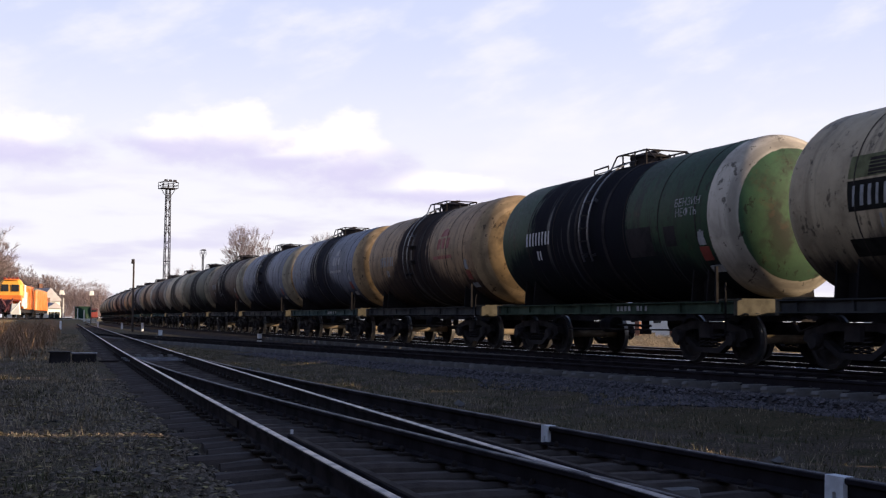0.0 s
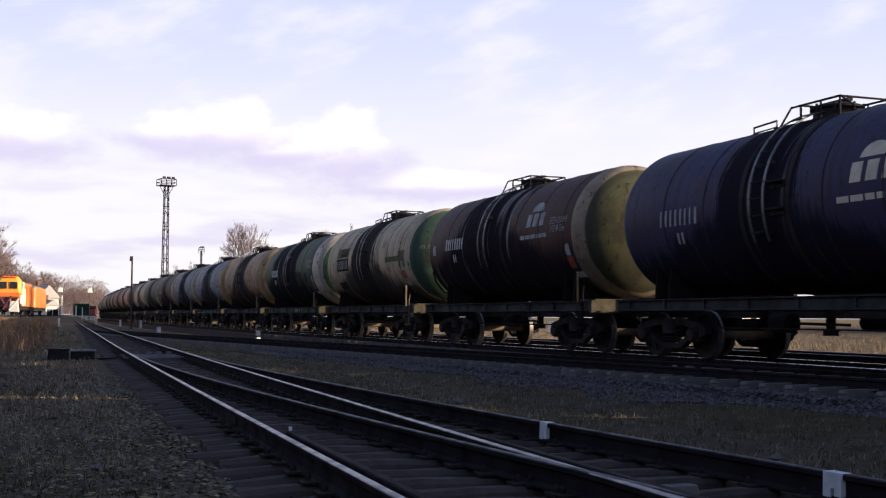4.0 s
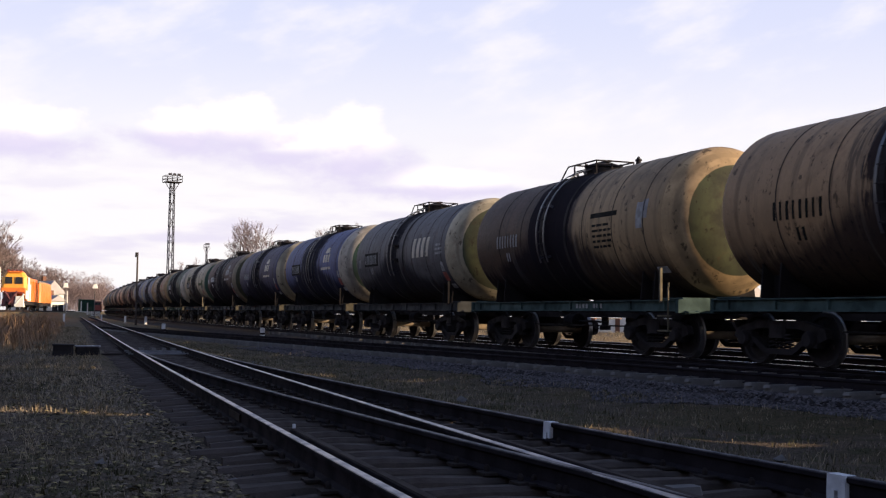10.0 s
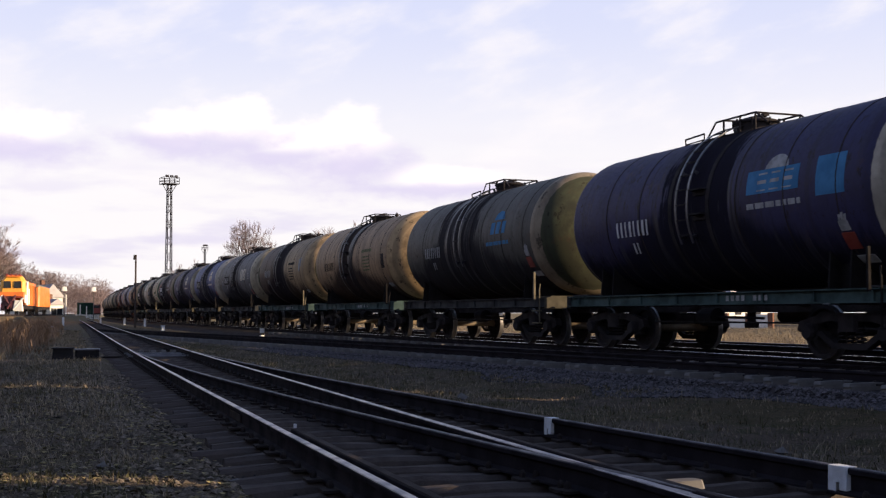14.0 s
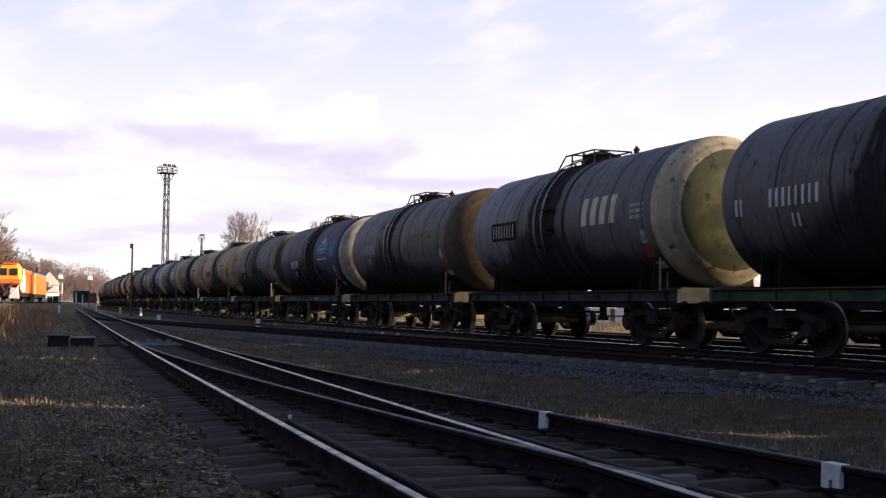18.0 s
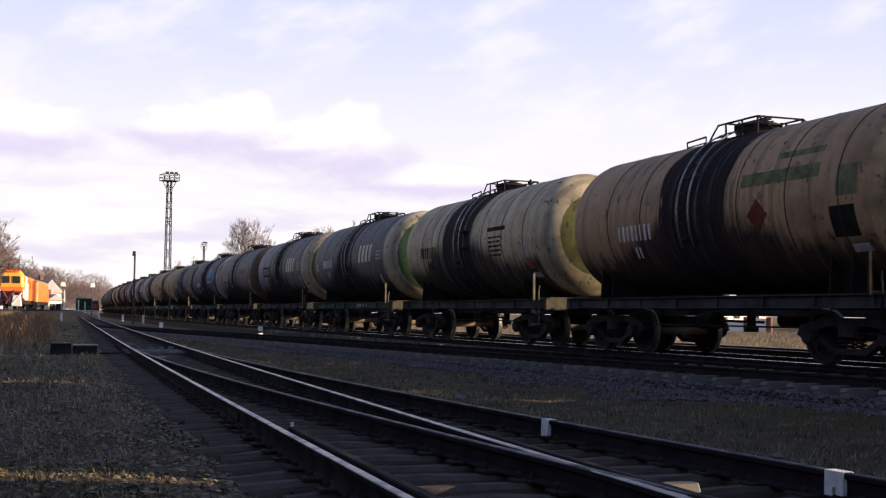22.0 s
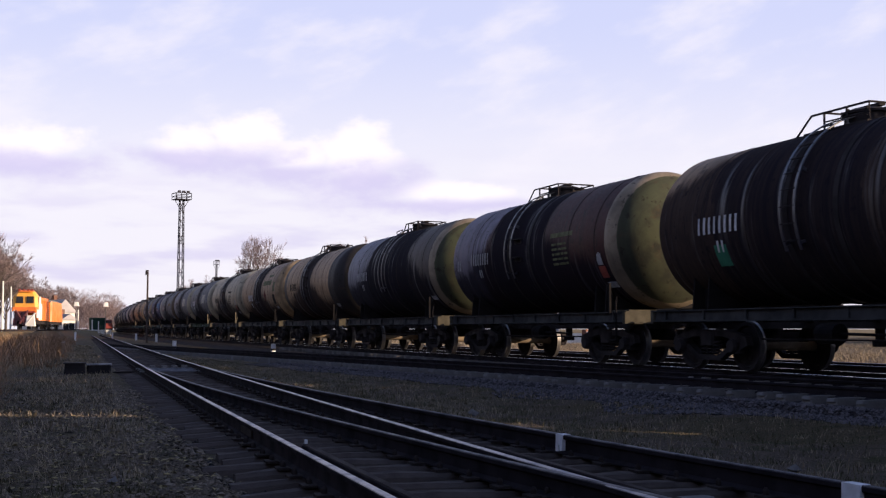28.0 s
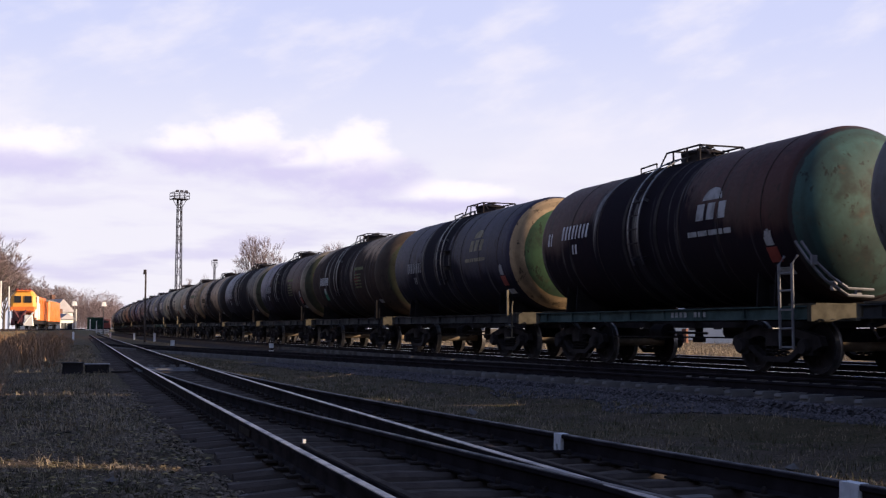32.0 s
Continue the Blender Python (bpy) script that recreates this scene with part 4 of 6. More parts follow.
def marks(w, spec):
    """Numbers as bars, hazard plates, operator's signs as plain shapes."""
    k = spec["n"]
    ink = spec.get("ink", LETTER)
    ny, nz = spec.get("num", (3.45, 2.62))
    if spec.get("framed"):
        part("number_plate", shell_patch(Shape(), ny + 0.10, ny - 1.50, nz - 0.08, nz + 0.40, 0, 0.005, 6), spec["framed"], w, "dark painted panel behind the number")
    painted("number_marking", bars(ny, ny - 1.40, nz, 0.32, 8, k), ink, w, "worn number painted on the shell")
    painted("number_marking", bars(ny - 0.55, ny - 0.85, nz - 0.36, 0.22, 2, k + 20), ink, w)
    if k in (2, 5, 12, 17, 20):
        painted("number_marking", bars(4.50, 4.20, nz - 0.10, 0.30, 2, k + 50), ink, w)
    dz, dy = spec.get("plate", (0.0, 0.0))
    if k not in (6, 7, 14, 15, 16, 18):
        part("hazard_plate", shell_patch(Shape(), -4.25 + dy, -4.55 + dy, 1.98 + dz, 2.24 + dz, 0, 0.012), RED, w, "red hazard plate")
    part("notice_plate", shell_patch(Shape(), -4.30 + dy, -4.7 + dy, 1.76 + dz, 1.88 + dz, 0, 0.012), LETTER, w)
    flame = shell_patch(Shape(), -4.28 + dy, -4.50 + dy, 2.27 + dz, 2.42 + dz, -0.02, 0.010)
    for i, u in enumerate((0.0, 0.065, 0.13)):
        shell_patch(flame, -4.28 + dy - u, -4.33 + dy - u, 2.42 + dz, 2.56 + dz - 0.03 * abs(i - 1), 0.03, 0.010, 2)
    if k not in (6, 7, 14, 15, 16, 18):
        painted("flame_mark", flame, LETTER, w, "pale splashed flame mark")
    if spec.get("sign") == "sun":
        for s in sun_logo(-2.65, spec.get("sign_z", 2.92)):
            part("sign_block", s, spec.get("sign_ink", LETTER), w, "faded block of the operator's sign")
        painted("sign_line", lines(-1.85, -3.35, spec.get("sign_z", 2.92) - 0.28, 1, 0.1, 0.10, k + 3), spec.get("sign_ink", LETTER), w)
    if spec.get("sign") == "block":
        for s in block_sign(-1.55, 2.66):
            part("sign_block", s, SIGNCREAM, w, "large cream block of the operator's sign")
        painted("small_print", lines(-3.75, -4.3, 2.95, 3, 0.13, 0.07, k + 5), LETTER, w)
    if spec.get("sign") == "lines":
        painted("small_print", lines(-2.0, -2.85, 2.85, 5, 0.12, 0.055, k + 7), spec.get("sign_ink", SOOT), w)
        part("paint_band", shell_patch(Shape(), -1.9, -3.1, 3.05, 3.16), spec.get("sign_ink", SOOT), w)
    for y0, z0 in spec.get("diamonds", ()):
        d = Shape()
        for r in (R_TANK + 0.006, R_TANK - 0.004):
            for u, v in ((0.3, 0.0), (0.0, -0.3), (-0.3, 0.0), (0.0, 0.3)):
                a = math.asin((z0 - Z_TANK) / R_TANK) + v / R_TANK
                d.v.append((-r * math.cos(a), y0 + u, Z_TANK + r * math.sin(a)))
        d.f = [(0, 1, 2, 3), (7, 6, 5, 4)] + [(i, 4 + i, 4 + (i + 1) % 4, (i + 1) % 4) for i in range(4)]
        part("diamond_mark", d, DULLRED, w, "faded red diamond mark")
    if spec.get("frame") in (TEAL, GREENFRAME):
        s = Shape()
        for i in range(7):
            s.box(-1.428, -1.0 - i * 0.16 - (0.2 if i > 3 else 0), 1.07, 0.008, 0.09, 0.10)
        painted("frame_marking", s, LETTER, w)
    for y0, y1, z0, z1, mat in spec.get("patches", ()):
        part("paint_patch", shell_patch(Shape(), y0, y1, z0, z1, 0, 0.003, 6), mat, w, "rough repair patch of paint")
    if k == 1:
        part("station_word", dome_words("ст. ГОРЬКИЙ-СОРТ.", -1.22, 3.03, 0.12), LETTER, w, "station name in faded white letters")
    if k == 2:
        part("end_rail", Shape().tube([(-1.12, 5.50, 2.32), (-0.98, 5.56, 1.98), (-0.70, 5.62, 1.70), (-0.30, 5.64, 1.60)], 0.028, 6).tube([(-1.22, 5.48, 2.22), (-1.08, 5.54, 1.88), (-0.80, 5.60, 1.58), (-0.30, 5.62, 1.46)], 0.028, 6), SADDLE, w, "bent black pipes round the tank end")
    if k == 20:
        part("end_rail", end_rail_shape(), GREYSTEEL, w, "bent grey pipes round the tank end")
    if spec.get("words"):
        part("cargo_word", words("НЕФТЬ", -3.55, 2.86, 0.16), LETTER, w, "cargo word in white letters")
        part("cargo_word", words("БЕНЗИН", -3.50, 3.06, 0.16), LETTER, w, "cargo word in white letters")


SOOT = plain("soot_black_paint", (0.018, 0.017, 0.016), 0.6, 0.0, 4.0, 0.5)
DULLGREEN = plain("weathered_green_band", (0.15, 0.155, 0.085), 0.7, 0.0, 5.0, 0.6)
DULLRED = plain("faded_red_mark", (0.13, 0.035, 0.03), 0.7, 0.0, 4.0, 0.5)
DULLGOLD = plain("faded_ochre_band", (0.20, 0.15, 0.09), 0.7, 0.0, 9.0, 0.7)
DOMES = {"olive": (0.17, 0.19, 0.07), "green": (0.075, 0.17, 0.085), "teal": (0.085, 0.18, 0.13), "tan": (0.60, 0.40, 0.20), "grey": (0.10, 0.105, 0.09), "sage": (0.28, 0.32, 0.17), "rust": (0.13, 0.085, 0.055), "aqua": (0.085, 0.19, 0.17), "soot": (0.03, 0.028, 0.026), "drab": (0.115, 0.128, 0.068)}
# the dim cream (0.36, 0.29, 0.21) has the ring's shade put into its colour
RINGS = {"white": (0.62, 0.55, 0.46), "cream": (0.52, 0.45, 0.33), "tan": (0.56, 0.39, 0.22), "grey": (0.25, 0.25, 0.25), "olive": (0.20, 0.20, 0.10), "rust": (0.12, 0.085, 0.06), "dark": (0.045, 0.04, 0.04), "shaded_cream": (0.36, 0.29, 0.21)}
BODIES = {"green": (0.04, 0.085, 0.045), "tan": (0.42, 0.27, 0.155), "cream": (0.50, 0.40, 0.27), "maroon": (0.09, 0.032, 0.028), "navy": (0.046, 0.043, 0.115), "blue": (0.105, 0.13, 0.30),
          "grey": (0.16, 0.17, 0.18), "brown": (0.12, 0.07, 0.05), "black": (0.040, 0.037, 0.065), "steel": (0.24, 0.26, 0.33), "slate": (0.120, 0.117, 0.130), "olive": (0.09, 0.10, 0.07), "umber": (0.135, 0.128, 0.116)}

# number in the train from the front of what is seen; body, dome, ring, oil, frame, end beams, sign, railing, extra
TRAIN = {
    -6: ("cream", "tan", "cream", 0.7, GREYFRAME, CREAM, "", 0, {}),
    -5: ("olive", "green", "cream", 0.6, GREYFRAME, CREAM, "", 0, {}),
    -4: ("brown", "tan", "cream", 0.8, GREYFRAME, CREAM, "", 1, {}),
    -3: ("steel", "tan", "cream", 0.8, GREYFRAME, CREAM, "", 0, {}),
    -2: ("steel", "tan", "tan", 0.7, TEAL, CREAM, "sun", 0, {}),
    -1: ("tan", "tan", "tan", 0.9, GREYFRAME, CREAM, "sun", 0, {"sign_ink": RED}),
    0: ("green", "green", "white", 0.97, GREENFRAME, CREAM, "", 1, {"words": 1, "num": (3.4, 2.66), "ink": BOLD, "oil_at": 0.8, "oil_wide": 2.45, "ring_at": 4.66, "ring_r": 1.28, "patches": ((-1.6, -2.6, 2.15, 2.75, BLACK), (-3.1, -3.5, 2.3, 2.7, BLACK))}),
    1: ("cream", "teal", "cream", 0.98, GREYFRAME, CREAM, "", 1, {"ring_at": 4.97, "ring_r": 1.50, "oil_at": 0.1, "oil_wide": 1.35, "num": (3.35, 2.62), "framed": SOOT, "sign_ink": DULLGREEN, "plate": (0.1, -0.05), "patches": ((3.45, 1.9, 3.06, 3.42, DULLGREEN), (3.0, 1.95, 3.08, 3.36, RUST), (3.6, 2.6, 1.85, 2.12, SOOT), (-2.7, -4.4, 2.66, 2.84, DULLGREEN), (-4.1, -4.75, 2.45, 3.0, DULLGREEN))}),
    2: ("maroon", "drab", "shaded_cream", 0.97, GREYFRAME, CREAM, "sun", 0, {"words": 1, "ink": BOLD, "oil_at": 0.6, "oil_wide": 1.9, "ring_at": 4.66, "ring_r": 1.45, "num": (3.45, 2.76), "belly_dark": 0.35, "sign_z": 3.05}),
    3: ("navy", "tan", "cream", 0.6, GREYFRAME, CREAM, "sun", 1, {"oil_at": 0.4, "oil_wide": 1.2, "sign_ink": SIGNCREAM}),
    4: ("blue", "teal", "white", 0.9, GREYFRAME, CREAM, "sun", 1, {"sign_ink": SIGNCREAM, "framed": SOOT, "oil_wide": 1.45, "oil_at": 0.35, "belly_dark": 0.2, "ring_at": 4.55, "ring_r": 1.2}),
    5: ("slate", "drab", "cream", 0.7, GREYFRAME, GREYFRAME, "block", 0, {"soak": 0.90, "framed": SOOT, "num": (3.65, 2.62), "oil_wide": 0.75, "oil_at": 0.5, "plate": (-0.1, 0.2), "ring_at": 4.60, "ring_r": 1.26}),
    6: ("brown", "drab", "tan", 0.9, TEAL, TEAL, "lines", 0, {"right": (0.32, 0.22, 0.125), "oil_at": 0.35, "oil_wide": 1.3, "ring_r": 1.15, "patches": ((-3.95, -4.2, 2.7, 3.25, LETTER), (-4.2, -4.4, 2.9, 3.3, GREYSTEEL))}),
    7: ("tan", "olive", "tan", 0.9, TEAL, TEAL, "lines", 0, {"num": (3.4, 2.52), "oil_at": 0.2, "oil_wide": 1.0, "ring_r": 0.98, "ink": SOOT, "sign_ink": DULLGREEN, "patches": ((-4.3, -4.6, 2.4, 2.9, RUST),)}),
    8: ("umber", "drab", "shaded_cream", 0.5, GREYFRAME, CREAM, "sun", 1, {"soak": 0.85, "oil_at": 0.5, "oil_wide": 1.5, "num": (3.1, 2.5), "ring_at": 4.72, "ring_r": 1.46, "belly_dark": 0.2, "sign_ink": BLUEPATCH}),
    9: ("navy", "sage", "white", 0.7, TEAL, GREYFRAME, "sun", 1, {"oil_at": -0.1, "oil_wide": 1.2, "sign_ink": LETTER, "ring_at": 4.98, "ring_r": 1.08, "num": (2.9, 2.42), "ink": BOLD, "plate": (-0.15, 0.1), "patches": ((-1.85, -3.3, 2.90, 3.32, BLUEPATCH), (-3.75, -4.45, 2.72, 3.38, BLUEPATCH))}),
    10: ("slate", "rust", "rust", 0.5, GREYFRAME, CREAM, "", 0, {"soak": 0.9, "oil_at": 0.9, "oil_wide": 0.8, "ring_at": 4.75, "sign_ink": GOLD, "patches": ((-1.7, -3.7, 2.9, 3.12, DULLGOLD),)}),
    11: ("slate", "drab", "cream", 0.7, GREYFRAME, GREYFRAME, "block", 0, {"soak": 0.90, "framed": SOOT, "num": (3.5, 2.62), "oil_wide": 0.85, "oil_at": 0.55, "plate": (-0.1, 0.2), "ring_at": 4.60, "ring_r": 1.26, "left": (0.17, 0.17, 0.20)}),
    12: ("slate", "green", "cream", 0.6, GREENFRAME, CREAM, "block", 1, {"soak": 0.90, "ink": BOLD, "num": (3.5, 2.58), "oil_wide": 0.85, "oil_at": 0.6, "plate": (-0.4, 0.5), "ring_at": 4.62, "ring_r": 1.26}),
    13: ("cream", "olive", "cream", 0.98, GREYFRAME, CREAM, "lines", 1, {"ring_r": 1.05, "ink": SOOT, "num": (3.45, 2.52), "oil_at": 0.4, "oil_wide": 1.3, "belly_dark": 0.15}),
    14: ("tan", "tan", "tan", 0.98, GREYFRAME, CREAM, "", 1, {"ink": BOLD, "num": (2.85, 2.38), "oil_at": 0.0, "oil_wide": 1.3, "diamonds": ((-2.1, 2.6),), "plate": (0.1, 0.0), "patches": ((-1.6, -3.75, 3.12, 3.36, DULLGREEN), (-2.5, -3.75, 3.55, 3.66, DULLGREEN), (-4.2, -4.7, 2.75, 3.25, DULLGREEN), (-4.0, -4.6, 2.1, 2.6, SOOT))}),
    15: ("tan", "soot", "dark", 0.98, GREYFRAME, CREAM, "", 0, {"ink": SOOT, "ring_at": 3.95, "oil_at": 0.35, "oil_wide": 1.15, "belly_dark": 0.1}),
    16: ("slate", "drab", "shaded_cream", 0.5, GREYFRAME, CREAM, "", 1, {"soak": 0.96, "ink": LETTER, "num": (3.5, 2.62), "oil_at": -0.3, "oil_wide": 2.5, "ring_at": 4.85, "ring_r": 1.45, "belly_dark": 0.4, "left": (0.20, 0.20, 0.24), "right": (0.075, 0.062, 0.055)}),
    17: ("maroon", "drab", "shaded_cream", 0.97, GREYFRAME, CREAM, "lines", 0, {"oil_at": 0.3, "oil_wide": 1.9, "ring_at": 4.72, "ring_r": 1.46, "belly_dark": 0.4, "left": (0.16, 0.145, 0.19), "sign_ink": DULLGREEN}),
    18: ("tan", "drab", "rust", 0.99, GREYFRAME, CREAM, "lines", 0, {"sign_ink": DULLGREEN, "oil_at": 0.9, "oil_wide": 2.3, "ring_at": 4.7, "ring_r": 1.25, "belly_dark": 1.5, "ink": BOLD, "diamonds": ((-2.2, 2.7),), "patches": ((3.0, 2.6, 2.0, 2.4, GREENPATCH),)}),
    19: ("black", "green", "tan", 0.4, GREYFRAME, CREAM, "sun", 1, {"soak": 0.9, "oil_at": 0.9, "oil_wide": 1.3, "sign_ink": CREAM, "ring_at": 4.97, "ring_r": 1.22, "belly_dark": 0.3, "sign_z": 3.0}),
    20: ("maroon", "aqua", "dark", 0.97, TEAL, CREAM, "sun", 1, {"belly_dark": 0.6, "sign_z": 2.86, "ring_at": 4.95, "ring_r": 1.5, "num": (3.75, 2.92), "ink": BOLD, "oil_wide": 2.1, "oil_at": 0.3}),
    21: ("slate", "grey", "grey", 0.6, GREYFRAME, CREAM, "sun", 0, {}),
    22: ("tan", "tan", "tan", 0.8, GREYFRAME, CREAM, "", 0, {}),
}
BODIES = {k: tuple(c * {"tan": 0.82, "cream": 0.92, "black": 0.9, "blue": 0.80, "steel": 0.8, "slate": 0.92, "navy": 0.72}.get(k, 0.62) for c in v) for k, v in BODIES.items()}
RINGS = {k: tuple(c * 0.85 for c in v) for k, v in RINGS.items()}
DOMES = {k: tuple(c * 0.62 for c in v) for k, v in DOMES.items()}
WORDS = {"green": "weathered dark green", "tan": "oil-stained tan", "cream": "oil-stained cream", "maroon": "dark red-brown", "navy": "dirty navy blue", "blue": "faded blue", "grey": "dull grey",
         "brown": "rust-brown", "black": "soot-black", "steel": "pale blue-grey", "slate": "dark grey", "olive": "dull olive", "umber": "sooty grey-brown"}
FIRST, LAST = -22, 22
WAGONS = {}


def train():
    rng = random.Random(7)
    spare = {}
    for k in range(FIRST, LAST + 1):
        if k in TRAIN:
            body, dome, ring, oil, frame_mat, ends, sign, rails, more = TRAIN[k]
        else:
            body = rng.choice(("tan", "cream", "grey", "steel", "brown", "olive", "cream", "slate", "tan"))
            dome, ring, oil = rng.choice(("olive", "tan", "green", "sage")), rng.choice(("cream", "tan", "white")), rng.uniform(0.6, 0.95)
            frame_mat, ends, sign, rails, more = rng.choice((GREYFRAME, TEAL, GREENFRAME)), CREAM, "", rng.choice((0, 1)), {}
        key = k if k >= -4 else (body, dome, ring)
        if key not in spare:
            spare[key] = tank_paint("tank_paint", BODIES[body], DOMES[dome], RINGS[ring], 0.6 + 0.4 * oil if k < -4 else more.get("soak", max(oil, 0.95)), more.get("right"), more.get("oil_at", 0.2), more.get("oil_wide", 1.5), more.get("ring_at", 4.9), more.get("ring_r", 1.22), more.get("belly_dark", 0.0), more.get("left"), more.get("soot", 1.0))
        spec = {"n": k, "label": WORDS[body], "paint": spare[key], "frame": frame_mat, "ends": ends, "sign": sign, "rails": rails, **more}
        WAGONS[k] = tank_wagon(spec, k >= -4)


train()


# ---- motion of the train along the main line ----
LAG = ((0, -0.28), (4, -0.28), (8, -0.13), (12, 0.22), (16, 0.65), (20, 1.10), (24, 1.60), (28, 1.82), (32, 1.90))


def along(k, t, lag):
    return 18.05 + PITCH * (6 - k) + SPEED * (t - 9) + lag


def rail_pose(s):
    """The pose on the main line, s metres along it."""
    y = s - (0.5 * MAIN_K * MAIN_K * 4 / 3 * max(0.0, s - 30.0) ** 3)
    return pose(main_x(y), y, 0, 0, 0, -math.degrees(heading(main_x, y)))


def motions():
    for k, w in WAGONS.items():
        walk(w, [(t, rail_pose(along(k, t, lag))) for t, lag in LAG])
    step = 2.0 / FPS
    count = int(round(32.0 / step))
    for k, w in WAGONS.items():
        if k < -2:
            continue
        for ax in [c for c in w.children if c.name.startswith("wheelset")]:
            x, y, z = ax.location
            turn = -math.degrees(SPEED / 0.475)
            walk(ax, [(i * step, pose(x, y, z, turn * i * step)) for i in range(count + 1)])


# ---- mast, poles, far things ----
def lattice_mast(x, y, height, label, slim=1.0):
    m = thing("floodlight_mast", (x, y, GROUND_Z), 12, label, "floodlight mast", "floodlight masts")

    def half(z):
        return (0.44 - 0.16 * z / height) * slim
    for p, q in ((-1, -1), (1, -1), (1, 1), (-1, 1)):
        part("leg", Shape().tube([(p * half(0), q * half(0), 0), (p * half(height), q * half(height), height)], 0.08, 5), MASTSTEEL, m)
    n = int(height / 1.2)
    s = Shape()
    for i in range(n):
        z0, z1 = height * i / n, height * (i + 1) / n
        a, b = half(z0), half(z1)
        for p, q, r, t in ((-1, -1, 1, -1), (1, -1, 1, 1), (1, 1, -1, 1), (-1, 1, -1, -1)):
            if i % 2:
                p, q, r, t = r, t, p, q
            s.tube([(p * a, q * a, z0), (r * b, t * b, z1)], 0.035, 4)
            if i % 4 == 0:
                s.tube([(p * a, q * a, z0), (r * a, t * a, z0)], 0.05, 4)
    tagged(part("bracing", s, MASTSTEEL, m), kind="stuff")
    f = part("lamp_platform", Shape().box(0, 0, height + 0.05, 2.4 * slim, 2.0 * slim, 0.12), MASTSTEEL, m)
    u, v = 1.2 * slim, 1.0 * slim
    for z in (0.5, 1.0):
        part("guard_rail", Shape().tube([(-u, -v, height + z), (u, -v, height + z), (u, v, height + z), (-u, v, height + z), (-u, -v, height + z)], 0.05, 4), MASTSTEEL, f)
    for p in (-u, -u / 3, u / 3, u):
        for q in (-v, v):
            part("guard_post", Shape().tube([(p, q, height), (p, q, height + 1.0)], 0.05, 4), MASTSTEEL, f)
    for q in (-0.7, 0.0, 0.7):
        part("floodlight", Shape().box(q * slim, -0.9 * slim, height + 1.20, 0.5, 0.35, 0.30, 0.8), MASTSTEEL, f)
    for q in (-1, 1):
        part("brace", Shape().tube([(q * 0.32, 0, height - 1.3), (q * 1.1, 0, height)], 0.05, 4), MASTSTEEL, m)


lattice_mast(23.7, 180.0, 20.9, "tall grey lattice floodlight mast beside the main line")
lattice_mast(56.0, 346.0, 20.2, "distant lattice floodlight mast beyond the yard", 0.6)


def pole():
    p = thing("signal_pole", (11.2, 107.0, GROUND_Z), 0, "dark wooden pole with a small box on top", "pole")
    part("shaft", Shape().tube([(0, 0, 0), (0, 0, 6.5)], 0.10, 8, 0.075), OLDWOOD, p)
    part("box", Shape().box(-0.08, 0, 6.28, 0.28, 0.26, 0.42, 0.8, 0.05), BLACK, p)


pole()


